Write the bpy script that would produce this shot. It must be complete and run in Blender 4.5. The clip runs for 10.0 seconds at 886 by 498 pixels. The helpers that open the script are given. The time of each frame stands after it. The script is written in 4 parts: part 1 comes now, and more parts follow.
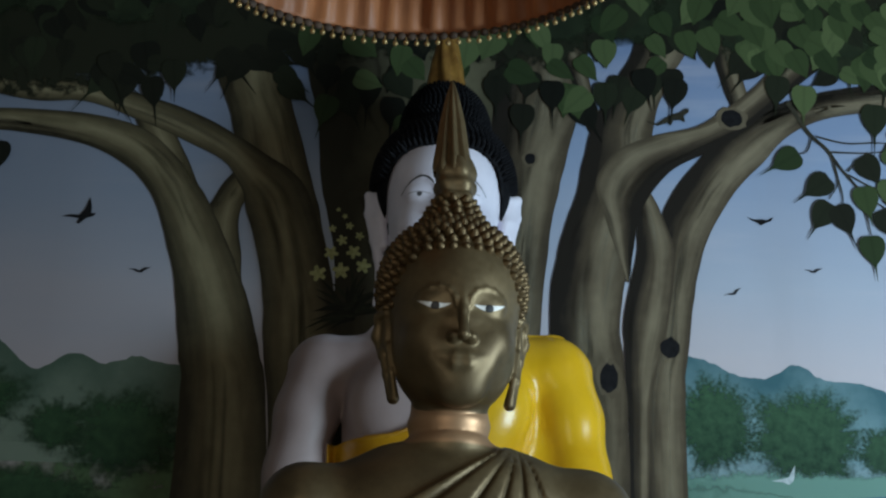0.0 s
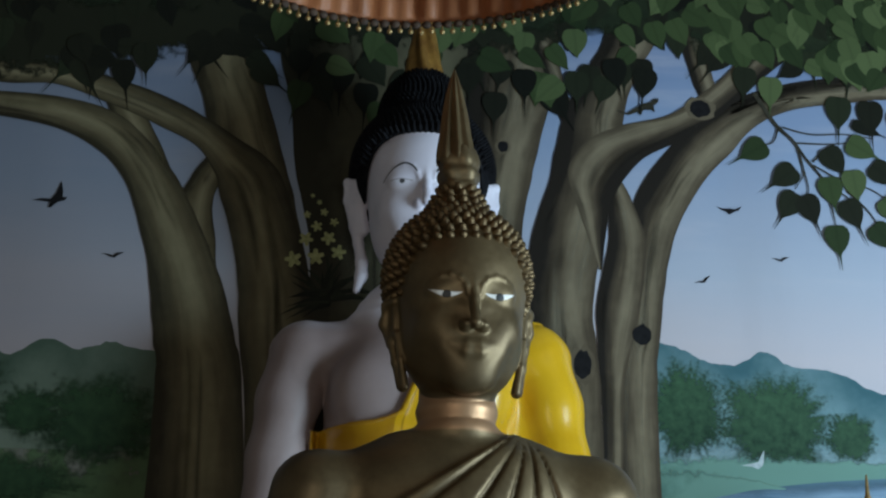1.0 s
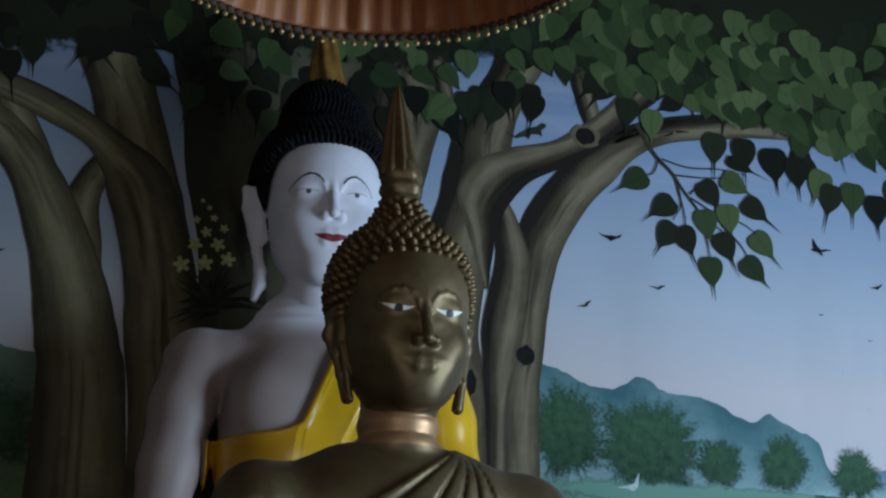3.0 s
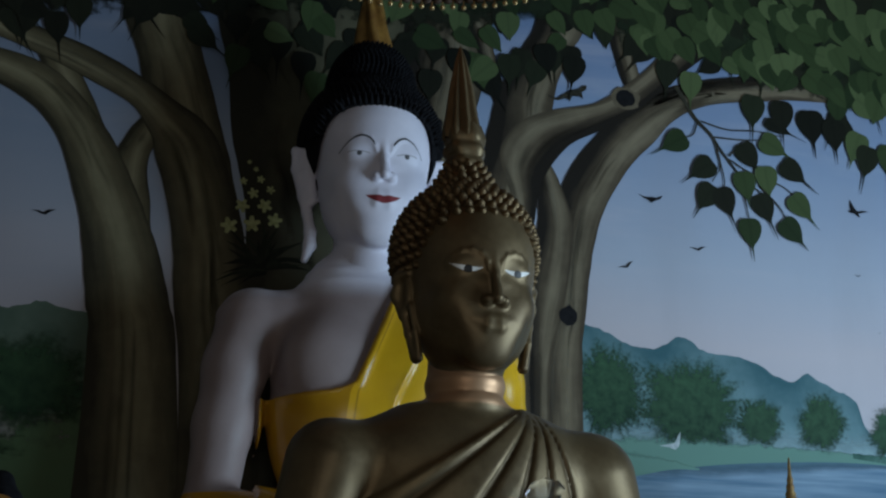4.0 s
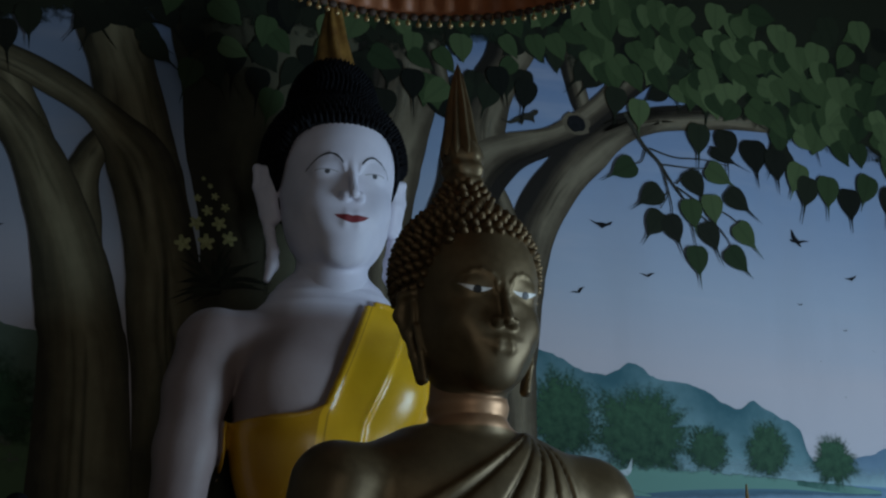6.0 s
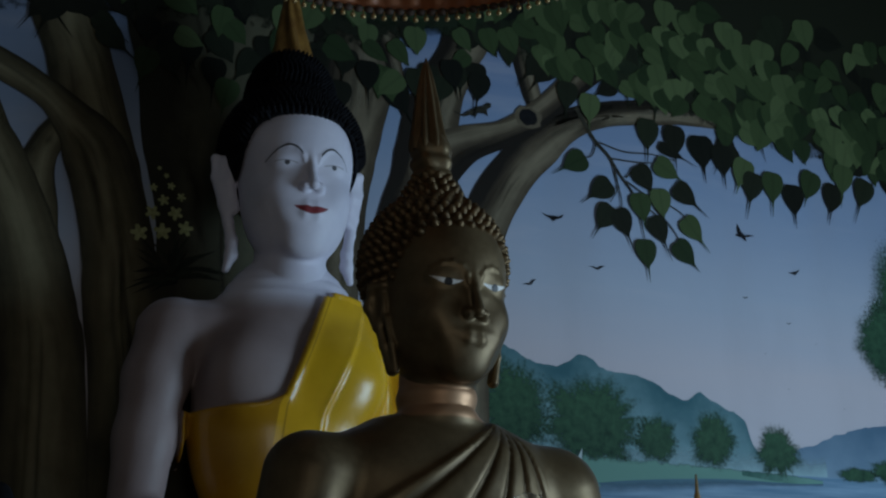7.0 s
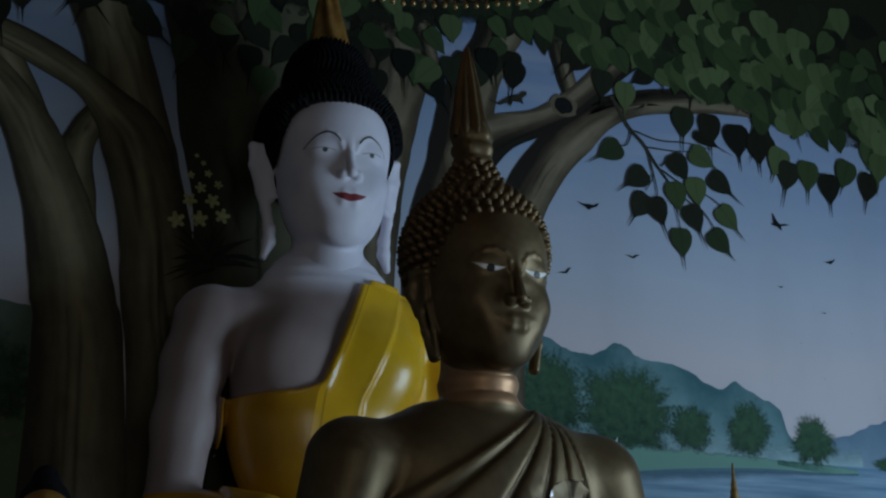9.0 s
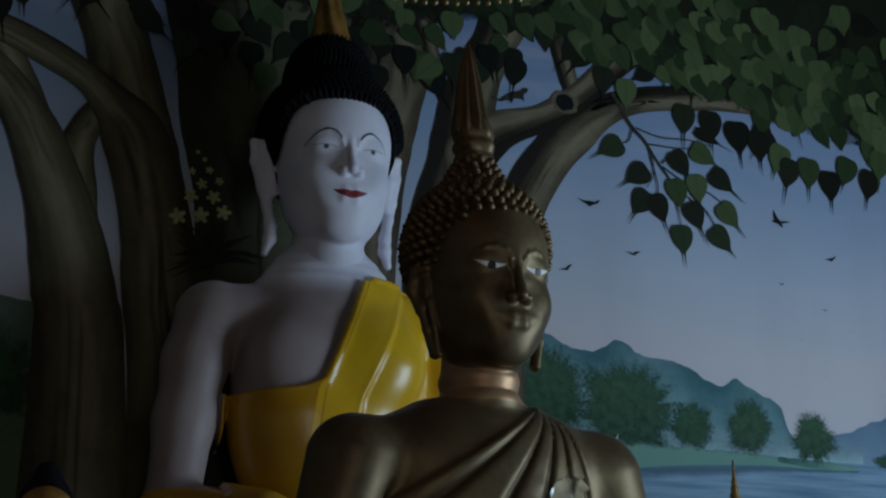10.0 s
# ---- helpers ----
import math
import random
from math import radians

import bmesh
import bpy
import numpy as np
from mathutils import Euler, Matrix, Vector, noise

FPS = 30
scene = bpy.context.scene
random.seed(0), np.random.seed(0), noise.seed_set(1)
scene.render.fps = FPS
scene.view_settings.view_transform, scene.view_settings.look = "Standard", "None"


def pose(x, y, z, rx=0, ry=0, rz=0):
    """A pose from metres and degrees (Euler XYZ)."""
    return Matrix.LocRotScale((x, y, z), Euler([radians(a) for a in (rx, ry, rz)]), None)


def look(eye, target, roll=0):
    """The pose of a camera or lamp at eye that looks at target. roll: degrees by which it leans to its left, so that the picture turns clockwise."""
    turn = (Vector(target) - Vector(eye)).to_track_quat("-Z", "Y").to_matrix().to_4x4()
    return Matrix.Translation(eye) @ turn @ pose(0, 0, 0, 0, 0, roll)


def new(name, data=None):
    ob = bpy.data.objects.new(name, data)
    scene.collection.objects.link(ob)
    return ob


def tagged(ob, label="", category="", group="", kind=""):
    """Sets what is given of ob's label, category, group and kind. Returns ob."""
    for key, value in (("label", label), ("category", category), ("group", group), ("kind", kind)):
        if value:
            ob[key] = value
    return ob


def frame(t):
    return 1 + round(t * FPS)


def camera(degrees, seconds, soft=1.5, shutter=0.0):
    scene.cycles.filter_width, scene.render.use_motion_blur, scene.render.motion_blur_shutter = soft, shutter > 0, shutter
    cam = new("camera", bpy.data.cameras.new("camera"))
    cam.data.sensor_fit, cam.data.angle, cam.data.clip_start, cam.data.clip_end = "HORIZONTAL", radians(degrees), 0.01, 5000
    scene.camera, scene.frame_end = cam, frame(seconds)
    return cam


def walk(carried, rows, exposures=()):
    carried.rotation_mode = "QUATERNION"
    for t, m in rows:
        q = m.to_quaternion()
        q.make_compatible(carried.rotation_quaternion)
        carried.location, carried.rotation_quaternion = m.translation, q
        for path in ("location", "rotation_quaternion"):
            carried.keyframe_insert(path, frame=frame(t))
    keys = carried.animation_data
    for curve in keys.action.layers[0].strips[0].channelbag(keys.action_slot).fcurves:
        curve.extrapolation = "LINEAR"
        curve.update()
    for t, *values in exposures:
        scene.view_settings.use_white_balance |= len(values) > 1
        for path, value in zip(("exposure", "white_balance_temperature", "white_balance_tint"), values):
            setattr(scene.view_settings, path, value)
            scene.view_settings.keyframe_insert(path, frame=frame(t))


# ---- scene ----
cam = camera(31.0, 10.0, soft=2.3)
PATH = [
    (0, (-0.013, -2.998, 0.833), (0.003, -1.107, 1.485), 1.6),
    (0.5, (-0.132, -3.015, 0.833), (-0.058, -1.122, 1.474), 1.1),
    (1, (-0.239, -3.013, 0.834), (-0.094, -1.122, 1.467), 0.7),
    (1.5, (-0.304, -2.972, 0.831), (-0.098, -1.091, 1.478), 1.0),
    (2, (-0.38, -2.938, 0.83), (-0.1, -1.075, 1.503), 1.2),
    (3.5, (-0.728, -2.958, 0.822), (-0.25, -1.122, 1.454), 0.4),
    (4, (-0.784, -2.953, 0.815), (-0.325, -1.104, 1.423), 0.5),
    (4.5, (-0.834, -2.869, 0.809), (-0.41, -1.018, 1.436), 0.9),
    (5, (-0.894, -2.828, 0.819), (-0.454, -0.985, 1.458), 1.3),
    (5.5, (-0.98, -2.814, 0.818), (-0.457, -0.994, 1.461), 0.4),
    (6, (-1.08, -2.8, 0.816), (-0.437, -1.018, 1.458), -0.4),
    (7.5, (-1.208, -2.792, 0.808), (-0.465, -1.044, 1.435), -0.9),
    (8, (-1.215, -2.786, 0.805), (-0.488, -1.031, 1.431), -0.9),
    (8.5, (-1.218, -2.787, 0.805), (-0.505, -1.025, 1.427), -0.7),
    (9, (-1.225, -2.777, 0.802), (-0.511, -1.014, 1.421), -0.5),
    (9.5, (-1.227, -2.773, 0.802), (-0.512, -1.01, 1.418), -0.4),
    (10, (-1.227, -2.779, 0.804), (-0.513, -1.014, 1.418), -0.4),
]
walk(cam, [(t, look(eye, target, roll)) for t, eye, target, roll in PATH],
     [(0, 0.96, 6900, 6), (1, 1.06, 6800, 6), (2, 0.91, 6550, 7), (3.5, 0.60, 6400, 7), (4.5, 0.25, 6450, 7), (5.5, 0.10, 6400, 7), (6, 0.0, 6300, 7),
      (7.5, -0.2, 6150, 6), (10, -0.22, 6430, 7)])

# ---- light ----
world = bpy.data.worlds.new("sky_world")
world.use_nodes = True
scene.world = world
sky = world.node_tree.nodes.new("ShaderNodeTexSky")
sky.sky_type = 'NISHITA'
sky.sun_disc = False
sky.sun_elevation = radians(38)
sky.sun_rotation = radians(60)
world.node_tree.nodes["Background"].inputs[1].default_value = 0.10
world.node_tree.links.new(sky.outputs[0], world.node_tree.nodes["Background"].inputs[0])


def area_lamp(name, place, target, sx, sy, watts, colour):
    data = bpy.data.lights.new(name, 'AREA')
    data.shape, data.size, data.size_y = 'RECTANGLE', sx, sy
    data.energy, data.color = watts, colour
    lamp = new(name, data)
    lamp.matrix_world = look(place, target)
    return lamp


# daylight at the side door; added fill at an assumed door behind the camera
area_lamp("side_door_daylight", (2.95, -1.10, 1.10), (0.2, 0.8, 2.05), 1.2, 2.0, 86, (0.58, 0.79, 1.0))
area_lamp("door_daylight", (-1.0, -5.9, 1.3), (-0.3, 0.0, 2.0), 1.4, 2.2, 15, (1.0, 0.93, 0.86))


# ---- node helpers ----
class Mat:
    """A node material with short calls for the nodes used here."""

    def __init__(self, name, rough=0.6, metal=0.0, coat=0.0, gloss=0.5):
        self.m = bpy.data.materials.new(name)
        self.m.use_nodes = True
        self.t = self.m.node_tree
        self.b = self.t.nodes["Principled BSDF"]
        self.b.inputs["Roughness"].default_value = rough
        self.b.inputs["Metallic"].default_value = metal
        self.b.inputs["Coat Weight"].default_value = coat
        self.b.inputs["Specular IOR Level"].default_value = 0.15 if name.startswith("painted_") and name != "painted_cement" else gloss
        self.b.inputs["Coat Roughness"].default_value = 0.15
        self.c = self.node("ShaderNodeTexCoord").outputs["Object"]

    def node(self, kind, **values):
        n = self.t.nodes.new(kind)
        for key, value in values.items():
            n.inputs[key].default_value = value
        return n

    def link(self, a, b):
        self.t.links.new(a, b)

    def noise(self, scale, detail=4.0, stretch=(1, 1, 1), rough=0.55):
        mp = self.node("ShaderNodeMapping")
        mp.inputs["Scale"].default_value = stretch
        self.link(self.c, mp.inputs["Vector"])
        n = self.node("ShaderNodeTexNoise", Scale=scale, Detail=detail, Roughness=rough)
        self.link(mp.outputs[0], n.inputs["Vector"])
        return n.outputs["Fac"]

    def attr(self, name):
        n = self.node("ShaderNodeAttribute")
        n.attribute_name = name
        return n.outputs["Fac"]

    def math(self, op, a, b=0.0):
        n = self.node("ShaderNodeMath")
        n.operation = op
        for i, v in enumerate((a, b)):
            if isinstance(v, (int, float)):
                n.inputs[i].default_value = v
            else:
                self.link(v, n.inputs[i])
        return n.outputs[0]

    def step(self, v, lo, hi):
        n = self.node("ShaderNodeMapRange")
        n.interpolation_type = 'SMOOTHSTEP'
        n.inputs["From Min"].default_value = lo
        n.inputs["From Max"].default_value = hi
        self.link(v, n.inputs["Value"])
        return n.outputs[0]

    def ramp(self, v, *stops):
        n = self.node("ShaderNodeValToRGB")
        e = n.color_ramp.elements
        while len(e) < len(stops):
            e.new(0.5)
        for k, (p, col) in zip(e, stops):
            k.position, k.color = p, (*col, 1)
        self.link(v, n.inputs["Fac"])
        return n.outputs["Color"]

    def mix(self, f, a, b, blend='MIX'):
        n = self.node("ShaderNodeMix")
        n.data_type, n.blend_type = 'RGBA', blend
        for i, v in ((0, f), (6, a), (7, b)):
            if isinstance(v, (int, float)):
                n.inputs[i].default_value = v
            elif isinstance(v, tuple):
                n.inputs[i].default_value = (*v, 1)
            else:
                self.link(v, n.inputs[i])
        return n.outputs[2]

    def colour(self, v):
        if isinstance(v, tuple):
            self.b.inputs["Base Color"].default_value = (*v, 1)
        else:
            self.link(v, self.b.inputs["Base Color"])
        return self

    def rough(self, v):
        self.link(v, self.b.inputs["Roughness"])
        return self

    def bump(self, v, strength=0.2, distance=0.002):
        n = self.node("ShaderNodeBump", Strength=strength, Distance=distance)
        self.link(v, n.inputs["Height"])
        self.link(n.outputs[0], self.b.inputs["Normal"])
        return self

    def alpha(self, v):
        self.link(v, self.b.inputs["Alpha"])
        return self


def link_mesh(name, verts, faces, material, parent=None, label="", attrs=None, smooth=True, mats=None, face_mat=None):
    me = bpy.data.meshes.new(name)
    me.from_pydata([tuple(v) for v in np.asarray(verts).tolist()], [], [tuple(f) for f in faces])
    for m in (mats or [material]):
        me.materials.append(m)
    if face_mat is not None:
        me.polygons.foreach_set("material_index", np.asarray(face_mat, dtype=np.int32))
    me.polygons.foreach_set("use_smooth", [smooth] * len(me.polygons))
    for key, values in (attrs or {}).items():
        me.attributes.new(key, 'FLOAT', 'POINT').data.foreach_set("value", np.asarray(values, dtype=np.float32))
    me.update()
    ob = new(name, me)
    if parent is not None:
        ob.parent = parent
    if label:
        ob["label"] = label
    return ob


def part(name, bm, material, parent, label="", smooth=False):
    me = bpy.data.meshes.new(name)
    bm.to_mesh(me)
    bm.free()
    me.materials.append(material)
    me.polygons.foreach_set("use_smooth", [smooth] * len(me.polygons))
    ob = new(name, me)
    if parent is not None:
        ob.parent = parent
    if label:
        ob["label"] = label
    return ob


def box_bm(x0, x1, y0, y1, z0, z1, bevel=0.0):
    bm = bmesh.new()
    bmesh.ops.create_cube(bm, size=1.0)
    for v in bm.verts:
        v.co = Vector((x0 + (v.co.x + 0.5) * (x1 - x0), y0 + (v.co.y + 0.5) * (y1 - y0), z0 + (v.co.z + 0.5) * (z1 - z0)))
    if bevel:
        bmesh.ops.bevel(bm, geom=bm.edges[:], offset=bevel, segments=2, affect='EDGES')
    return bm


# ---- materials ----
WALL_Y = 1.4

m = Mat("painted_sky", 0.55)
sep = m.node("ShaderNodeSeparateXYZ")
m.link(m.c, sep.inputs[0])
h = m.math('ADD', m.math('MULTIPLY', m.math('SUBTRACT', sep.outputs[2], 1.6), 0.7),
           m.math('MULTIPLY', m.math('SUBTRACT', m.noise(1.6, 5, (0.35, 1, 2.2)), 0.5), 0.22))
m.colour(m.mix(m.math('MULTIPLY', m.step(m.noise(2.2, 6, (0.45, 1, 3.0)), 0.52, 0.78), 0.35),
               m.ramp(h, (0.0, (0.50, 0.48, 0.52)), (0.28, (0.55, 0.51, 0.55)), (0.45, (0.43, 0.47, 0.56)), (0.75, (0.27, 0.35, 0.50)), (1.0, (0.17, 0.24, 0.40))),
               (0.60, 0.56, 0.60)))
# painted dusk towards the west side, deepened to hold the weaker light there
dusk_dim = m.node("ShaderNodeMapRange")
dusk_dim.inputs["From Min"].default_value, dusk_dim.inputs["From Max"].default_value = -0.1, -1.1
m.link(sep.outputs[0], dusk_dim.inputs["Value"])
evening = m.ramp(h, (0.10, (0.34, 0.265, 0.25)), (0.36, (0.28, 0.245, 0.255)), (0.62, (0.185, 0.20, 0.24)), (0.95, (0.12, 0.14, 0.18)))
m.colour(m.mix(m.math('MULTIPLY', dusk_dim.outputs[0], 0.80), m.b.inputs["Base Color"].links[0].from_socket, evening))
stain = m.math('MULTIPLY', m.step(m.noise(1.3, 6, (2.6, 1, 0.7)), 0.45, 0.75), 0.20)
m.colour(m.mix(stain, m.b.inputs["Base Color"].links[0].from_socket, (0.30, 0.29, 0.32)))
m.bump(m.noise(260, 3), 0.12, 0.001)
MAT_SKY = m.m

m = Mat("plain_plaster", 0.8)
m.colour(m.ramp(m.noise(3, 5), (0.3, (0.20, 0.18, 0.16)), (0.7, (0.28, 0.26, 0.23)))).bump(m.noise(180, 3), 0.2, 0.002)
MAT_PLASTER = m.m

m = Mat("floor_tile", 0.35)
m.colour(m.ramp(m.noise(5, 5), (0.3, (0.16, 0.11, 0.08)), (0.7, (0.24, 0.17, 0.12))))
MAT_FLOOR = m.m


def bark(name, dark, mid, light, hi, peak=0.55):
    k = Mat(name, 0.55)
    u, v = k.attr("u"), k.attr("v")
    xyz = k.node("ShaderNodeCombineXYZ")
    k.link(k.math('MULTIPLY', u, 6.0), xyz.inputs[0])
    k.link(k.math('MULTIPLY', v, 1.1), xyz.inputs[1])
    n = k.node("ShaderNodeTexNoise", Scale=1.0, Detail=3.0, Roughness=0.5, Distortion=0.4)
    k.link(xyz.outputs[0], n.inputs["Vector"])
    # the painter's modelling of a round trunk: dark at both edges, palest past the middle
    lit = k.math('SUBTRACT', 1.0, k.math('MULTIPLY', k.math('POWER', k.math('ABSOLUTE', k.math('SUBTRACT', u, peak)), 1.35), 2.3))
    f = k.math('ADD', k.math('MULTIPLY', lit, hi), k.math('MULTIPLY', n.outputs["Fac"], 0.34))
    f = k.math('ADD', f, k.math('MULTIPLY', k.math('SUBTRACT', k.noise(5, 3), 0.5), 0.30))
    f = k.math('ADD', f, k.math('MULTIPLY', k.math('SUBTRACT', k.noise(30, 3), 0.5), 0.10))
    k.colour(k.ramp(f, (0.25, dark), (0.52, mid), (0.86, light)))
    k.bump(k.noise(220, 3), 0.12, 0.001)
    return k.m


MAT_BARK_WARM = bark("painted_bark_brown", (0.030, 0.026, 0.015), (0.112, 0.094, 0.053), (0.27, 0.235, 0.14), 0.54)
MAT_BARK_GREY = bark("painted_bark_grey", (0.016, 0.013, 0.010), (0.080, 0.062, 0.040), (0.265, 0.220, 0.145), 0.56, 0.68)
MAT_BARK_DARK = bark("painted_bark_dark", (0.028, 0.026, 0.016), (0.085, 0.078, 0.048), (0.18, 0.165, 0.10), 0.44)


def soft_paint(name, a, b, scale, lo, hi, seed=0.0, blur=0.5):
    """Brushed foliage paint: it thins out into ragged dabs towards its edge."""
    k = Mat(name, 0.6)
    k.colour(k.ramp(k.math('ADD', k.noise(scale, 6), k.math('MULTIPLY', k.attr("v"), 0.52)), (0.40, a), (1.0, b)))
    k.alpha(k.step(k.math('ADD', k.attr("u"), k.math('MULTIPLY', k.math('SUBTRACT', k.noise(scale * 2.2, 5), 0.5), blur)), lo, hi))
    return k.m


MAT_HILL = soft_paint("painted_hill_blue", (0.046, 0.125, 0.150), (0.20, 0.33, 0.36), 6, 0.0, 0.02, blur=0.0)
MAT_HILL_FAR = soft_paint("painted_hill_far", (0.09, 0.16, 0.24), (0.20, 0.29, 0.38), 6, 0.0, 0.02, blur=0.0)
MAT_HILL_LEFT = soft_paint("painted_hill_left", (0.060, 0.092, 0.066), (0.15, 0.185, 0.14), 6, 0.0, 0.02, blur=0.0)
MAT_BUSH = soft_paint("painted_bush", (0.010, 0.034, 0.020), (0.052, 0.122, 0.064), 40, 0.06, 0.50, blur=0.62)
MAT_BUSH_DARK = soft_paint("painted_bush_dark", (0.010, 0.030, 0.014), (0.038, 0.080, 0.036), 30, 0.05, 0.60, blur=0.55)
MAT_SHORE = soft_paint("painted_shore_grass", (0.016, 0.070, 0.056), (0.15, 0.29, 0.24), 16, 0.05, 0.3)
MAT_MEADOW = soft_paint("painted_meadow", (0.026, 0.058, 0.026), (0.085, 0.135, 0.066), 7, 0.02, 0.25)
MAT_MIST = soft_paint("painted_mist", (0.20, 0.33, 0.36), (0.30, 0.44, 0.48), 8, 0.1, 0.9)

m = Mat("painted_water", 0.45)
m.colour(m.ramp(m.noise(7, 4, (0.4, 1, 7)), (0.3, (0.08, 0.17, 0.27)), (0.7, (0.26, 0.38, 0.50))))
MAT_WATER = m.m
MAT_REFLECT = soft_paint("painted_reflection", (0.035, 0.085, 0.12), (0.09, 0.17, 0.23), 9, 0.15, 1.0, blur=0.4)
MAT_STREAK_DARK = soft_paint("painted_bark_groove", (0.010, 0.008, 0.006), (0.035, 0.028, 0.019), 12, 0.10, 2.2, blur=0.2)
MAT_STREAK_PALE = soft_paint("painted_bark_light", (0.16, 0.135, 0.09), (0.34, 0.30, 0.21), 12, 0.10, 2.2, blur=0.25)
MAT_STREAK_OLIVE = soft_paint("painted_bark_moss", (0.060, 0.052, 0.026), (0.15, 0.13, 0.07), 12, 0.10, 2.0, blur=0.25)


def leaf_paint(name, c0, c1, c2):
    k = Mat(name, 0.5)
    r = k.node("ShaderNodeObjectInfo").outputs["Random"]
    base = k.ramp(r, (0.0, c0), (0.5, c1), (1.0, c2))
    vein = k.step(k.attr("u"), 0.0, 0.10)
    col = k.mix(vein, k.mix(0.14, base, (0.0, 0.0, 0.0)), base)
    k.colour(k.mix(0.45, col, k.ramp(k.noise(45, 4), (0.3, (0.25, 0.25, 0.25)), (0.7, (0.75, 0.8, 0.7))), 'OVERLAY'))
    return k.m


MAT_LEAF = leaf_paint("painted_leaf_green", (0.018, 0.030, 0.013), (0.044, 0.066, 0.026), (0.095, 0.125, 0.054))
MAT_LEAF_DARK = leaf_paint("painted_leaf_dark", (0.007, 0.008, 0.006), (0.013, 0.014, 0.009), (0.020, 0.026, 0.014))
MAT_CANOPY_BACK = soft_paint("painted_canopy_back", (0.005, 0.006, 0.004), (0.016, 0.018, 0.010), 14, 0.0, 0.10, blur=0.35)
MAT_CANOPY = soft_paint("painted_canopy_shade", (0.010, 0.015, 0.008), (0.026, 0.038, 0.018), 16, 0.10, 0.40)

m = Mat("painted_black", 0.6)
m.colour(m.ramp(m.noise(60, 3), (0.3, (0.004, 0.004, 0.005)), (0.7, (0.012, 0.012, 0.013))))
MAT_DARK = m.m
m = Mat("painted_twig", 0.6)
m.colour(m.ramp(m.noise(60, 3), (0.3, (0.018, 0.017, 0.012)), (0.7, (0.05, 0.045, 0.03))))
MAT_TWIG = m.m
m = Mat("painted_petal", 0.6)
m.colour(m.ramp(m.noise(90, 3), (0.3, (0.24, 0.25, 0.10)), (0.7, (0.44, 0.44, 0.22))))
MAT_PETAL = m.m
m = Mat("painted_pale", 0.6)
m.colour(m.ramp(m.noise(90, 3), (0.3, (0.35, 0.42, 0.45)), (0.7, (0.55, 0.62, 0.64))))
MAT_PALE = m.m

# bronze with worn gilding
m = Mat("gilded_bronze", 0.3, 0.9)
eye = m.attr("eye")
n1, n2 = m.noise(7, 5), m.noise(70, 5)
gold = m.ramp(m.math('ADD', m.math('MULTIPLY', n1, 0.75), m.math('MULTIPLY', n2, 0.25)),
              (0.34, (0.115, 0.078, 0.038)), (0.50, (0.162, 0.112, 0.055)), (0.66, (0.215, 0.153, 0.078)))
# darker brown in the pleat grooves, under the chin and along the mouth
gold = m.mix(m.math('MULTIPLY', m.attr("darkening"), 0.75), gold, (0.07, 0.045, 0.02))
gold = m.mix(m.step(m.attr("copper"), 0.0, 1.0), gold, (0.47, 0.27, 0.145))
gold = m.mix(m.step(eye, -0.0008, 0.0008), gold, (0.80, 0.78, 0.74))
gold = m.mix(m.step(m.attr("pupil"), -0.0008, 0.0008), gold, (0.008, 0.008, 0.009))
m.colour(gold)
m.rough(m.math('ADD', 0.27, m.math('ADD', m.math('MULTIPLY', n2, 0.16), m.math('MULTIPLY', n1, 0.24))))
m.link(m.math('MULTIPLY', m.math('SUBTRACT', 1.0, m.step(eye, -0.0008, 0.0008)), 0.60), m.b.inputs["Metallic"])
m.bump(m.noise(45, 5), 0.10, 0.002)
MAT_BRONZE = m.m

m = Mat("curl_bronze", 0.50, 0.7)
m.colour(m.ramp(m.noise(55, 4), (0.3, (0.085, 0.053, 0.024)), (0.7, (0.19, 0.125, 0.058)))).bump(m.noise(120, 3), 0.15, 0.001)
MAT_CURL = m.m

# painted cement statue: chalk white skin, glossy yellow robe
m = Mat("painted_cement", 0.45)
skin = m.ramp(m.noise(9, 6), (0.3, (0.66, 0.635, 0.73)), (0.7, (0.79, 0.755, 0.85)))
skin = m.mix(m.math('MULTIPLY', m.step(m.noise(3.0, 5), 0.5, 0.75), 0.25), skin, (0.60, 0.56, 0.59))
robe_c = m.ramp(m.noise(6, 5), (0.3, (0.70, 0.38, 0.012)), (0.7, (0.86, 0.50, 0.022)))
robe_f = m.step(m.attr("robe"), -0.002, 0.002)
# the dimmer light below the neck is put into the skin colour
skin = m.mix(m.step(m.attr("body_shade"), -0.02, 0.06), skin, m.ramp(m.noise(5, 6), (0.3, (0.25, 0.188, 0.182)), (0.7, (0.35, 0.275, 0.268))))
# under-robe: deeper orange cloth with its shade mixed into the colour
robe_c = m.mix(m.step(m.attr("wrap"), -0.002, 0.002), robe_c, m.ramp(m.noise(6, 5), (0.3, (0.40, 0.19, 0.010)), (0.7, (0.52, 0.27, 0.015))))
hem = m.math('SUBTRACT', 0.0022, m.math('ABSOLUTE', m.math('ADD', m.attr("wrap"), 0.020)))
robe_c = m.mix(m.math('MULTIPLY', m.step(hem, -0.0015, 0.001), 0.6), robe_c, (0.28, 0.12, 0.010))
col = m.mix(robe_f, skin, robe_c)
col = m.mix(m.step(m.attr("lip"), -0.001, 0.001), col, (0.21, 0.018, 0.024))
col = m.mix(m.math('MULTIPLY', m.step(m.attr("eye"), -0.002, 0.001), 0.25), col, (0.70, 0.70, 0.72))
lash = m.math('SUBTRACT', 0.0016, m.math('ABSOLUTE', m.attr("lash")))
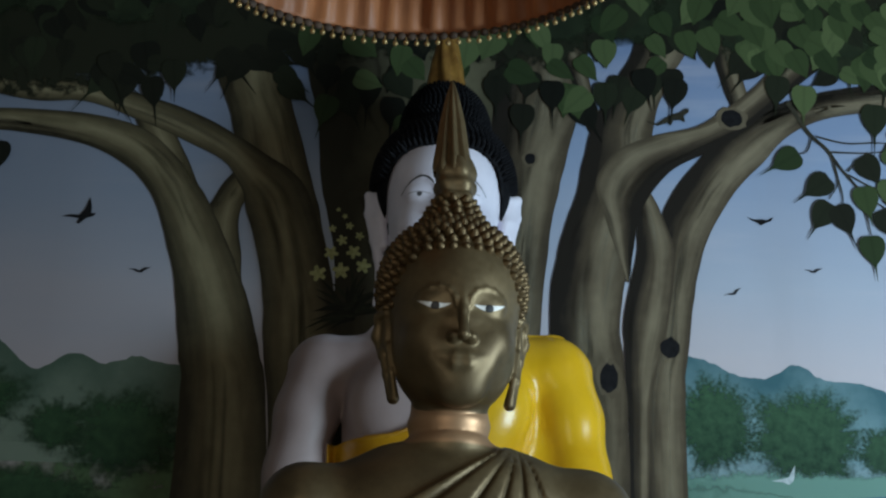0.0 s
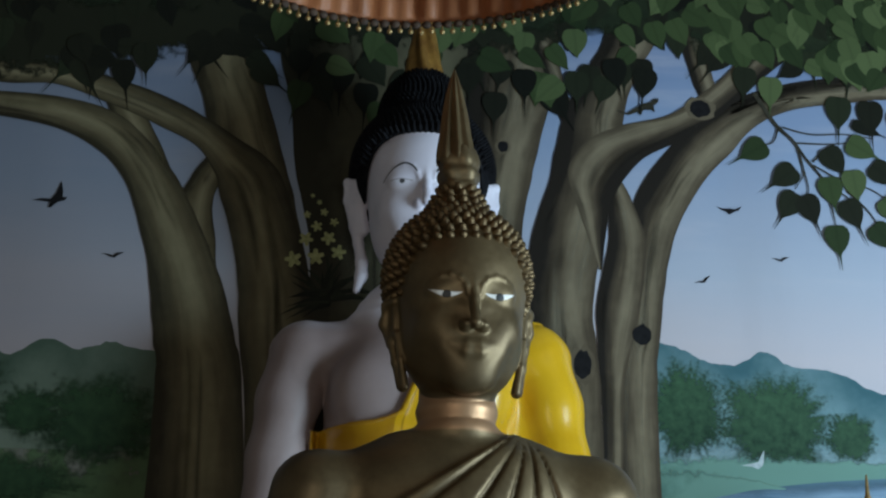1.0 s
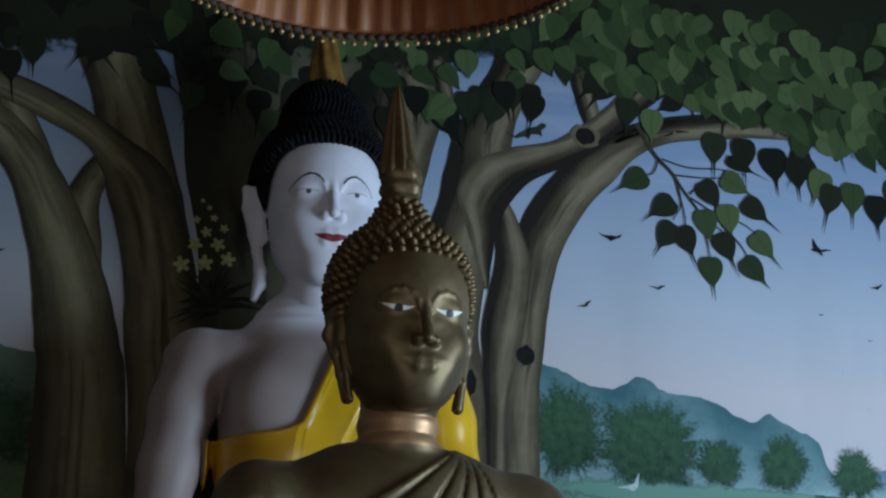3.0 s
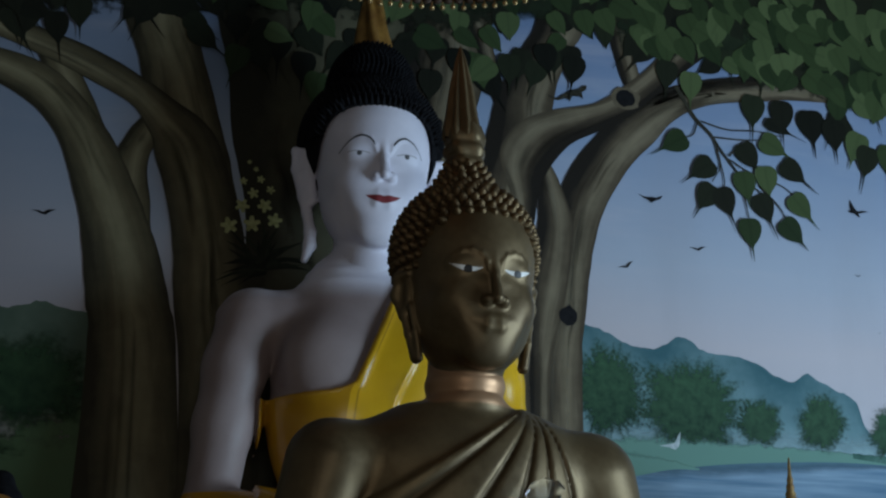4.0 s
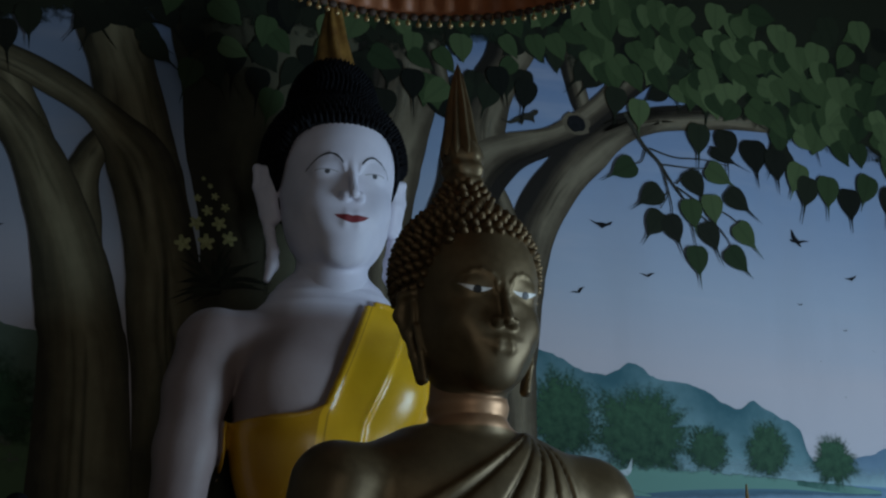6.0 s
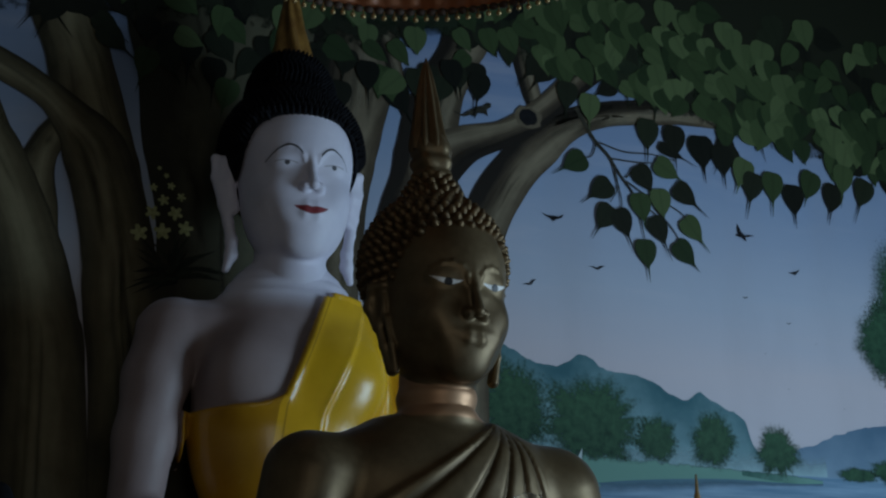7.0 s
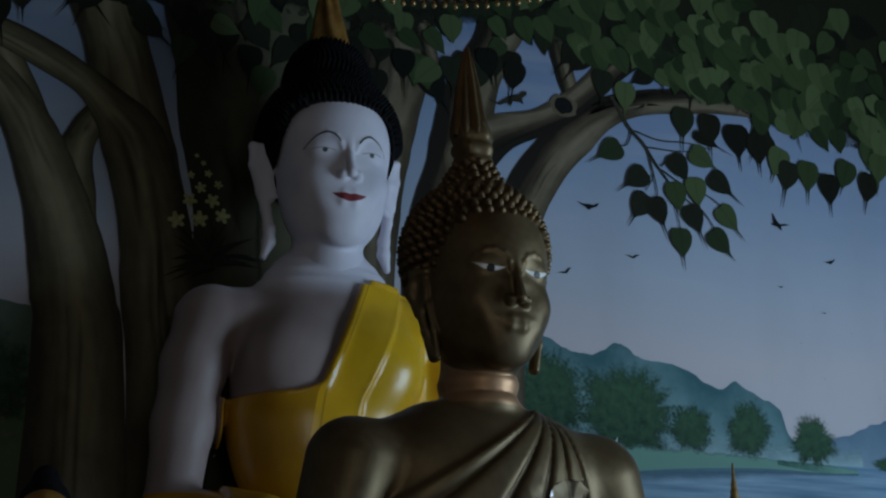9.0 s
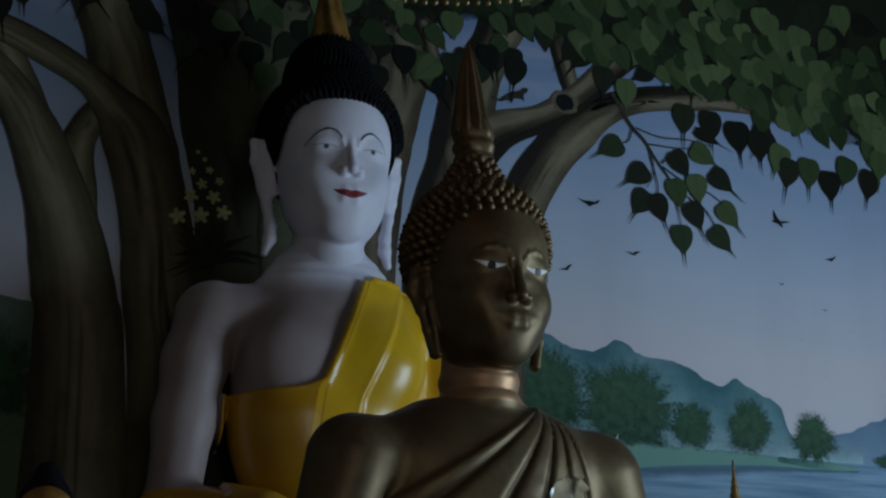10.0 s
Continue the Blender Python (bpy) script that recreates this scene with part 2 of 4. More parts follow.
col = m.mix(m.math('MULTIPLY', m.step(lash, -0.0012, 0.0008), 0.55), col, (0.20, 0.17, 0.18))
col = m.mix(m.math('MULTIPLY', m.step(m.attr("pupil"), -0.002, 0.001), 0.96), col, (0.02, 0.02, 0.024))
col = m.mix(m.step(m.attr("brow"), -0.0012, 0.0008), col, (0.012, 0.012, 0.014))
m.colour(col)
m.rough(m.math('SUBTRACT', m.math('ADD', 0.46, m.math('MULTIPLY', m.noise(20, 4), 0.16)), m.math('MULTIPLY', robe_f, 0.30)))
m.bump(m.noise(30, 6), 0.16, 0.004)
MAT_CEMENT = m.m

m = Mat("black_lacquer", 0.9, gloss=0.04)
m.colour(m.ramp(m.noise(60, 4), (0.3, (0.006, 0.006, 0.007)), (0.7, (0.016, 0.016, 0.018))))
MAT_HAIR = m.m
m = Mat("gold_paint", 0.35, 0.55)
m.colour(m.ramp(m.noise(25, 5), (0.3, (0.24, 0.105, 0.025)), (0.7, (0.50, 0.27, 0.06)))).bump(m.noise(80, 3), 0.2, 0.002)
MAT_GOLDPAINT = m.m
m = Mat("orange_satin", 0.55)
m.b.inputs["Sheen Weight"].default_value = 0.3
m.colour(m.ramp(m.noise(14, 5, (1, 1, 0.2)), (0.3, (0.22, 0.070, 0.020)), (0.7, (0.40, 0.14, 0.042)))).bump(m.noise(300, 2), 0.2, 0.001)
MAT_SATIN = m.m
m = Mat("fringe_bead", 0.3, 0.5)
m.colour(m.ramp(m.noise(50, 3), (0.3, (0.22, 0.12, 0.04)), (0.7, (0.50, 0.34, 0.14))))
MAT_BEAD = m.m
m = Mat("dark_braid", 0.8)
m.colour(m.ramp(m.noise(50, 3), (0.3, (0.03, 0.018, 0.012)), (0.7, (0.08, 0.045, 0.025))))
MAT_BRAID = m.m

# ---- the room ----
def structure(name, bm, material, label, category):
    return tagged(part(name, bm, material, None), label, category, kind="structure")


structure("floor", box_bm(-3.2, 3.2, -6.2, 1.8, -0.2, 0.0), MAT_FLOOR, "dull red-brown tiled floor of the shrine room", "floor")
structure("ceiling", box_bm(-3.2, 3.2, -6.2, 1.8, 4.3, 4.5), MAT_PLASTER, "plain ceiling of the shrine room", "ceiling")
structure("wall_west", box_bm(-3.2, -3.0, -6.0, WALL_Y, 0.0, 4.3), MAT_PLASTER, "plain dim plaster side wall", "wall")


def wall_with_hole(name, fixed, a0, a1, z1, h0, h1, hz0, hz1, along):
    """A wall with an opening, built of four butted blocks in one mesh."""
    bm = bmesh.new()
    for p0, p1, q0, q1 in ((a0, h0, 0, z1), (h1, a1, 0, z1), (h0, h1, 0, hz0), (h0, h1, hz1, z1)):
        if q1 - q0 < 0.01:
            continue
        b = box_bm(p0, p1, fixed[0], fixed[1], q0, q1) if along == "x" else box_bm(fixed[0], fixed[1], p0, p1, q0, q1)
        tmp = bpy.data.meshes.new("block")
        b.to_mesh(tmp)
        b.free()
        bm.from_mesh(tmp)
        bpy.data.meshes.remove(tmp)
    return structure(name, bm, MAT_PLASTER, "plain dim plaster wall with an opening to daylight", "wall")


wall_with_hole("wall_east", (3.0, 3.2), -6.0, WALL_Y, 4.3, -1.75, -0.45, 0.0, 2.12, "y")
wall_with_hole("wall_south", (-6.2, -6.0), -3.2, 3.2, 4.3, -1.8, -0.2, 0.0, 2.4, "x")
structure("altar", box_bm(-2.2, 2.2, -0.75, 0.62, 0.0, 0.92, 0.01), MAT_PLASTER, "plain plastered altar step under the statues", "altar")
structure("rear_altar", box_bm(-2.2, 2.2, 0.624, WALL_Y - 0.002, 0.0, 1.22, 0.01), MAT_PLASTER, "higher rear altar step against the mural wall", "altar")
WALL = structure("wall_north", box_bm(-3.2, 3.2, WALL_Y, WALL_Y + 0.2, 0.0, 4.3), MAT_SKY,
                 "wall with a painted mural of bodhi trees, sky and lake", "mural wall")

# ---- the mural, painted in layers on the north wall ----
coats = [0]


def layer_y(k):
    """The face of paint coat k; each stroke lies a hair over the one before."""
    coats[0] += 1
    return WALL_Y - 0.0002 - 0.00025 * k - 0.0000007 * coats[0]


def smooth_rows(rows, steps):
    """Catmull-Rom through rows of numbers."""
    p = np.array(rows, dtype=float)
    p = np.vstack([2 * p[0] - p[1], p, 2 * p[-1] - p[-2]])
    out = []
    for i in range(1, len(p) - 2):
        for s in np.linspace(0, 1, steps, endpoint=False):
            a, b, c, d = p[i - 1:i + 3]
            out.append(0.5 * (2 * b + (c - a) * s + (2 * a - 5 * b + 4 * c - d) * s * s + (3 * b - a - 3 * c + d) * s ** 3))
    out.append(p[-2])
    return np.array(out)


def ribbon(name, ribs, k, material, label="", cols=10, steps=8, wobble=0.004):
    """A painted stroke between two edges, given as ribs (x, z of one edge, x, z of the other)."""
    r = smooth_rows(ribs, steps)
    n = len(r)
    length = np.concatenate([[0], np.cumsum(np.hypot(*np.diff((r[:, :2] + r[:, 2:]) / 2, axis=0).T))])
    verts, u, v, y0 = [], [], [], layer_y(k)
    for i in range(n):
        for j in range(cols + 1):
            f = j / cols
            x, z = r[i, :2] * (1 - f) + r[i, 2:] * f
            edge = wobble * (1 if j in (0, cols) else 0)
            x += edge * noise.noise(Vector((x * 14, z * 14, k)))
            verts.append((x, y0, z))
            u.append(f)
            v.append(length[i] * 4)
    faces = [(i * (cols + 1) + j, i * (cols + 1) + j + 1, (i + 1) * (cols + 1) + j + 1, (i + 1) * (cols + 1) + j) for i in range(n - 1) for j in range(cols)]
    ob = link_mesh(name, verts, faces, material, WALL, label, {"u": u, "v": v})
    if name in ("painted_trunk", "painted_bough"):
        streaks(r, length, k, material)
    return ob


def streaks(r, length, k, material):
    """Soft brush strokes along a painted trunk: dark grooves and pale ridges."""
    rs = random.Random(round(float(r[0, 0]) * 1000) + len(r))
    n = max(3, int(length[-1] * (9 if np.hypot(*(r[len(r) // 2, :2] - r[len(r) // 2, 2:])) > 0.15 else 5)))
    for q in range(n):
        f0, drift = rs.uniform(0.12, 0.88), rs.uniform(-0.08, 0.08)
        dark = rs.random() < 0.55 if f0 > 0.4 else True
        start, span, width = rs.uniform(-0.05, 0.85), rs.uniform(0.12, 0.38), rs.uniform(0.010, 0.032)
        verts, u, v, y0 = [], [], [], layer_y(k + 0.05)
        rows = 16
        for i in range(rows + 1):
            t = min(max(start + span * i / rows, 0.0), 1.0) * (len(r) - 1)
            a, w = int(min(t, len(r) - 2)), t - int(min(t, len(r) - 2))
            rib = r[a] * (1 - w) + r[a + 1] * w
            across = max(np.hypot(*(rib[:2] - rib[2:])), 0.01)
            taper = math.sin(math.pi * i / rows)
            mid = f0 + drift * i / rows + 0.015 * math.sin(i * 0.7 + q)
            for j in range(5):
                g = min(max(mid + (j / 4 - 0.5) * 2 * width * (0.3 + 0.7 * taper) / across, 0.03), 0.97)
                x, z = rib[:2] * (1 - g) + rib[2:] * g
                verts.append((x, y0, z))
                u.append((1 - abs(j / 2 - 1)) * taper)
                v.append(0.5)
        faces = [(i * 5 + j, i * 5 + j + 1, i * 5 + j + 6, i * 5 + j + 5) for i in range(rows) for j in range(4)]
        paint = MAT_STREAK_DARK if dark else MAT_STREAK_PALE if material == MAT_BARK_GREY else MAT_STREAK_OLIVE
        link_mesh("painted_bark_stroke", verts, faces, paint, WALL, "", {"u": u, "v": v})


def hill(name, top, base, k, material, label=""):
    """A painted ridge: a smooth top line down to a level base; v fades it to mist at the foot."""
    t = smooth_rows(top, 10)
    verts, u, v, rows, y0 = [], [], [], 8, layer_y(k)
    for i, (x, z) in enumerate(t):
        z += 0.008 * noise.noise(Vector((x * 26, 3.0, k))) + 0.004 * noise.noise(Vector((x * 70, 1.0, k)))
        for j in range(rows + 1):
            f = j / rows
            verts.append((x, y0, z * (1 - f) + base * f))
            u.append(0.5)
            v.append(f)
    faces = [(i * (rows + 1) + j, (i + 1) * (rows + 1) + j, (i + 1) * (rows + 1) + j + 1, i * (rows + 1) + j + 1) for i in range(len(t) - 1) for j in range(rows)]
    return link_mesh(name, verts, faces, material, WALL, label, {"u": u, "v": v})


def dab(name, x, z, rx, rz, k, material, label="", flat=0.0, seed=0, z0=None, rings=6, segs=40, ragged=0.0):
    """A brushed clump: a disc whose u falls to nothing at the rim, so that its paint frays."""
    y0, lift = layer_y(k), 2.2
    z0 = z if z0 is None else z0
    verts, u, v = [(x, y0, z)], [1.0], [min(max(0.35 + lift * (z - z0), 0.0), 1.0)]
    for i in range(1, rings + 1):
        for j in range(segs):
            a = 2 * math.pi * j / segs
            w = 1 + 0.26 * noise.noise(Vector((math.cos(a) * 2 + seed * 7, math.sin(a) * 2, seed))) + 0.13 * noise.noise(Vector((math.cos(a) * 7, math.sin(a) * 7, seed + 3))) + ragged * noise.noise(Vector((math.cos(a) * 13, math.sin(a) * 13, seed + 8)))
            f = i / rings
            dz = rz * f * w * math.sin(a)
            if dz < 0:
                dz *= 1 - flat
            verts.append((x + rx * f * w * math.cos(a), y0, z + dz))
            u.append(1 - f)
            v.append(min(max(0.35 + lift * (z + dz - z0), 0.0), 1.0))
    faces = [(0, 1 + j, 1 + (j + 1) % segs) for j in range(segs)]
    for i in range(rings - 1):
        for j in range(segs):
            a, b = 1 + i * segs + j, 1 + i * segs + (j + 1) % segs
            faces.append((a, a + segs, b + segs, b))
    return link_mesh(name, verts, faces, material, WALL, label, {"u": u, "v": v})


def bush(x, z, rx, rz, k, material, seed):
    """A painted bush: one broad dab with a ragged, leafy rim."""
    dab("painted_bush", x, z, rx, rz, k, material, flat=0.15, seed=seed, rings=8, segs=72, ragged=0.22)


# far land, lake and shore
hill("painted_hill", [(-1.9, 2.0), (-1.5, 1.98), (-1.30, 2.06), (-1.23, 2.04), (-1.12, 1.955), (-1.02, 2.005), (-0.92, 1.975), (-0.84, 2.0), (-0.74, 1.98), (-0.6, 1.98)], 1.70, 1, MAT_HILL_LEFT, "grey-green painted hills")
hill("painted_hill", [(1.55, 1.76), (1.65, 1.77), (1.81, 1.79), (1.90, 1.82), (2.01, 1.86), (2.19, 1.89), (2.6, 1.92)], 1.68, 1, MAT_HILL_FAR, "pale blue painted far hills")
hill("painted_hill", [(0.60, 2.03), (0.72, 2.05), (0.80, 2.03), (0.87, 1.995), (0.94, 1.99), (0.98, 2.0), (1.03, 2.03), (1.07, 2.02), (1.12, 1.99), (1.23, 1.98), (1.30, 1.955), (1.38, 1.915), (1.45, 1.94), (1.53, 1.90), (1.60, 1.87), (1.635, 1.78), (1.70, 1.74)], 1.68, 2, MAT_HILL, "blue-green painted mountain ridge")
ribbon("painted_mist", [(0.55, 1.80, 0.55, 1.66), (1.2, 1.80, 1.2, 1.66), (1.9, 1.79, 1.9, 1.68)], 3, MAT_MIST)
ribbon("painted_water", [(0.5, 1.70, 0.5, 0.9), (1.6, 1.70, 1.6, 0.9), (2.9, 1.71, 2.9, 0.9)], 4, MAT_WATER, "pale blue painted lake")
ribbon("painted_meadow", [(-2.2, 1.82, -2.2, 0.9), (-1.4, 1.82, -1.4, 0.9), (-0.5, 1.82, -0.5, 0.9)], 3, MAT_MEADOW, "dark green painted meadow")
ribbon("painted_meadow_light", [(-1.9, 1.76, -1.9, 1.70), (-1.3, 1.75, -1.3, 1.69), (-0.75, 1.73, -0.75, 1.69)], 4, MAT_HILL_LEFT)
bush(0.80, 1.84, 0.14, 0.18, 5, MAT_BUSH, 1)
bush(1.06, 1.81, 0.205, 0.18, 6, MAT_BUSH, 2)
bush(1.28, 1.78, 0.09, 0.095, 5, MAT_BUSH, 3)
ribbon("painted_shore", [(0.55, 1.72, 0.55, 1.60), (0.9, 1.73, 0.9, 1.62), (1.2, 1.725, 1.2, 1.655), (1.5, 1.715, 1.5, 1.675), (1.7, 1.70, 1.7, 1.675), (1.80, 1.685, 1.80, 1.675)], 7, MAT_SHORE, "green painted lake shore")
ribbon("painted_shore", [(1.58, 1.708, 1.58, 1.69), (1.75, 1.705, 1.75, 1.675), (1.88, 1.69, 1.88, 1.68)], 7.5, MAT_SHORE)
ribbon("painted_shore_bank", [(0.55, 1.70, 0.55, 1.50), (0.80, 1.69, 0.80, 1.58), (0.98, 1.66, 0.98, 1.625), (1.08, 1.635, 1.08, 1.63)], 8, MAT_SHORE)
ribbon("painted_reflection", [(0.6, 1.53, 0.6, 1.66), (1.2, 1.60, 1.2, 1.662), (1.5, 1.635, 1.5, 1.678), (1.78, 1.66, 1.78, 1.679), (1.88, 1.667, 1.88, 1.683)], 6.9, MAT_REFLECT, "dark painted reflection along the shore")
bush(1.485, 1.785, 0.10, 0.115, 9, MAT_BUSH, 4)
bush(1.718, 1.768, 0.10, 0.105, 9, MAT_BUSH, 5)
dab("painted_bush", 2.02, 1.715, 0.10, 0.03, 9, MAT_BUSH, seed=6)
dab("painted_bush", 2.15, 1.73, 0.10, 0.05, 9.2, MAT_BUSH, seed=7)
for i, (x, z, rx, rz) in enumerate(((-1.30, 1.86, 0.20, 0.17), (-1.04, 1.79, 0.12, 0.10), (-0.84, 1.77, 0.22, 0.17), (-1.60, 1.84, 0.25, 0.2), (-1.13, 1.60, 0.30, 0.10))):
    bush(x, z, rx, rz, 5 + 0.4 * i, MAT_BUSH_DARK, 11 + i)
for i, (x, z, rx, rz) in enumerate(((2.30, 2.28, 0.22, 0.30), (2.19, 2.16, 0.16, 0.17), (2.32, 2.02, 0.18, 0.16))):
    dab("painted_foliage", x, z, rx, rz, 9 + 0.4 * i, MAT_BUSH, seed=31 + i)

# trunks and boughs: ribs from edge to edge
ribbon("painted_trunk", [(-0.43, 3.4, 0.47, 3.4), (-0.41, 2.98, 0.45, 3.02), (-0.36, 2.74, 0.41, 2.76), (-0.34, 2.54, 0.36, 2.54), (-0.29, 2.3, 0.32, 2.31), (-0.28, 1.86, 0.30, 1.88), (-0.26, 1.0, 0.31, 1.0)], 10, MAT_BARK_DARK, "broad dark painted tree trunk", cols=24)
ribbon("painted_trunk", [(0.20, 3.3, 0.46, 3.3), (0.17, 3.0, 0.45, 3.02), (0.16, 2.74, 0.41, 2.76), (0.15, 2.54, 0.36, 2.54), (0.14, 2.3, 0.325, 2.31), (0.14, 1.86, 0.305, 1.88), (0.14, 1.0, 0.315, 1.0)], 11, MAT_BARK_GREY, "grey-brown painted tree trunk", cols=12)
ribbon("painted_bough", [(0.33, 3.08, 0.38, 3.10), (0.39, 2.92, 0.44, 2.95), (0.44, 2.76, 0.48, 2.80), (0.47, 2.69, 0.52, 2.75)], 11, MAT_BARK_GREY)
ribbon("painted_bough", [(-0.70, 2.36, -0.55, 2.22), (-0.675, 2.44, -0.565, 2.34), (-0.645, 2.50, -0.575, 2.42), (-0.62, 2.545, -0.553, 2.49), (-0.57, 2.61, -0.50, 2.57)], 11.8, MAT_BARK_WARM)
ribbon("painted_trunk", [(-2.0, 2.66, -2.0, 2.74), (-1.4, 2.68, -1.41, 2.75), (-1.21, 2.672, -1.22, 2.752), (-1.04, 2.64, -1.03, 2.74), (-0.92, 2.58, -0.88, 2.70), (-0.83, 2.48, -0.77, 2.61), (-0.77, 2.31, -0.66, 2.46), (-0.74, 2.18, -0.54, 2.20), (-0.72, 2.01, -0.49, 2.02), (-0.705, 1.85, -0.46, 1.86), (-0.73, 1.0, -0.40, 1.0)], 12, MAT_BARK_WARM, "brown painted trunk with an arching bough", cols=14)
ribbon("painted_bough", [(-2.1, 3.05, -2.1, 2.93), (-1.48, 2.94, -1.47, 2.83), (-1.23, 2.88, -1.22, 2.78), (-1.06, 2.85, -1.05, 2.78), (-0.89, 2.81, -0.88, 2.72), (-0.74, 2.76, -0.74, 2.66), (-0.62, 2.70, -0.63, 2.60), (-0.50, 2.625, -0.575, 2.52), (-0.40, 2.55, -0.56, 2.46), (-0.335, 2.40, -0.525, 2.36), (-0.285, 2.2, -0.49, 2.19), (-0.26, 2.03, -0.48, 2.02), (-0.23, 1.78, -0.45, 1.78), (-0.2, 1.0, -0.43, 1.0)], 14.5, MAT_BARK_WARM)
ribbon("painted_bough", [(-0.95, 2.82, -0.86, 2.78), (-0.90, 2.72, -0.79, 2.70), (-0.86, 2.62, -0.735, 2.60), (-0.80, 2.50, -0.69, 2.50)], 11.9, MAT_BARK_WARM)
ribbon("painted_trunk", [(-0.69, 3.4, -0.48, 3.4), (-0.69, 3.08, -0.49, 3.09), (-0.67, 2.89, -0.47, 2.90), (-0.62, 2.75, -0.43, 2.76), (-0.57, 2.53, -0.365, 2.54), (-0.52, 2.36, -0.32, 2.37), (-0.49, 2.19, -0.285, 2.20), (-0.48, 2.02, -0.26, 2.03), (-0.45, 1.78, -0.23, 1.78), (-0.43, 1.0, -0.2, 1.0)], 14, MAT_BARK_WARM, "thick brown painted tree trunk", cols=14)
ribbon("painted_bough", [(0.86, 3.3, 0.95, 3.3), (0.83, 3.05, 0.90, 3.05), (0.86, 2.88, 0.93, 2.88), (0.90, 2.78, 0.95, 2.78)], 12, MAT_BARK_GREY)
ribbon("painted_trunk", [(2.1, 2.92, 2.1, 2.86), (1.53, 2.93, 1.52, 2.85), (1.35, 2.92, 1.34, 2.83), (1.17, 2.89, 1.17, 2.80), (1.04, 2.85, 1.05, 2.74), (0.92, 2.80, 0.97, 2.65), (0.79, 2.67, 0.87, 2.54), (0.68, 2.51, 0.79, 2.38), (0.64, 2.33, 0.75, 2.20), (0.61, 2.16, 0.73, 2.03), (0.58, 1.89, 0.72, 1.86), (0.56, 1.0, 0.73, 1.0)], 12.5, MAT_BARK_GREY, "grey painted trunk leaning into a long bough", cols=14)
ribbon("painted_trunk", [(0.585, 2.57, 0.62, 2.57), (0.59, 2.46, 0.67, 2.46), (0.585, 2.33, 0.70, 2.35), (0.55, 2.17, 0.68, 2.16), (0.55, 1.99, 0.64, 1.99), (0.56, 1.79, 0.62, 1.79), (0.56, 1.0, 0.61, 1.0)], 13.5, MAT_BARK_GREY, "slim grey painted trunk")
ribbon("painted_trunk", [(0.63, 3.4, 0.83, 3.4), (0.59, 3.03, 0.76, 3.04), (0.54, 2.92, 0.69, 2.90), (0.47, 2.78, 0.64, 2.73), (0.44, 2.67, 0.66, 2.60), (0.41, 2.52, 0.61, 2.51), (0.37, 2.40, 0.58, 2.39), (0.34, 2.25, 0.55, 2.25), (0.335, 2.12, 0.54, 2.12), (0.34, 1.98, 0.55, 1.99), (0.36, 1.78, 0.56, 1.79), (0.36, 1.0, 0.57, 1.0)], 15, MAT_BARK_GREY, "grey fluted painted trunk", cols=14)
ribbon("painted_bough", [(1.35, 3.36, 1.27, 3.42), (1.35, 3.19, 1.25, 3.26), (1.22, 3.03, 1.13, 3.10), (1.07, 2.89, 1.01, 2.96), (0.97, 2.80, 0.90, 2.85), (0.90, 2.74, 0.78, 2.765), (0.79, 2.67, 0.64, 2.725), (0.69, 2.61, 0.53, 2.67), (0.61, 2.50, 0.47, 2.57), (0.585, 2.40, 0.50, 2.45), (0.566, 2.26, 0.560, 2.265)][::-1], 16, MAT_BARK_GREY, "long grey painted bough")


def outline(name, pts, k, material, label="", at=(0, 0), scale=1.0, turn=0.0):
    """A small flat painted figure, cut along its outline."""
    c, s = math.cos(turn), math.sin(turn)
    p = [(at[0] + scale * (x * c - z * s), at[1] + scale * (x * s + z * c)) for x, z in pts]
    y0 = layer_y(k)
    verts = [(x, y0, z) for x, z in p]
    area = sum(p[i - 1][0] * p[i][1] - p[i][0] * p[i - 1][1] for i in range(len(p)))
    faces = [tuple(range(len(p))) if area > 0 else tuple(range(len(p)))[::-1]]
    return link_mesh(name, verts, faces, material, WALL, label, {"u": [0.5] * len(verts), "v": [0.5] * len(verts)}, smooth=False)


def oval(rx, rz, n=16, rough=0.12, seed=0):
    return [(rx * math.cos(a) * (1 + rough * noise.noise(Vector((math.cos(a) * 3, math.sin(a) * 3, seed)))),
             rz * math.sin(a) * (1 + rough * noise.noise(Vector((math.cos(a) * 3, math.sin(a) * 3, seed + 5))))) for a in (2 * math.pi * i / n for i in range(n))]


# knot holes and long grooves in the bark
for i, (x, z, rx, rz) in enumerate(((0.68, 2.07, 0.028, 0.03), (0.88, 2.79, 0.032, 0.028), (0.505, 1.975, 0.026, 0.042), (0.275, 2.64, 0.016, 0.018))):
    if i > 0:
        outline("painted_knot_rim", oval(rx * 1.5, rz * 1.35, 18, 0.3, i + 20), 17, MAT_BARK_GREY, at=(x, z))
    outline("painted_knot", oval(rx, rz, 18, 0.25, i), 17.5, MAT_DARK, "dark painted knot hole", at=(x, z))

# birds, a small animal on the bough, a heron
FLY = [(-1.0, 0.05), (-0.55, 0.10), (-0.15, 0.02), (0.10, 0.25), (0.42, 0.85), (0.45, 0.30), (0.40, 0.05), (0.62, 0.02), (0.50, -0.12), (0.15, -0.18), (-0.20, -0.42), (-0.30, -0.38), (-0.18, -0.15), (-0.6, -0.03)]
VEE = [(-1.0, 0.30), (-0.5, 0.12), (-0.12, 0.14), (0.10, 0.16), (0.45, 0.10), (0.95, 0.34), (0.75, 0.02), (0.30, -0.16), (0.0, -0.34), (-0.25, -0.12), (-0.6, 0.02)]
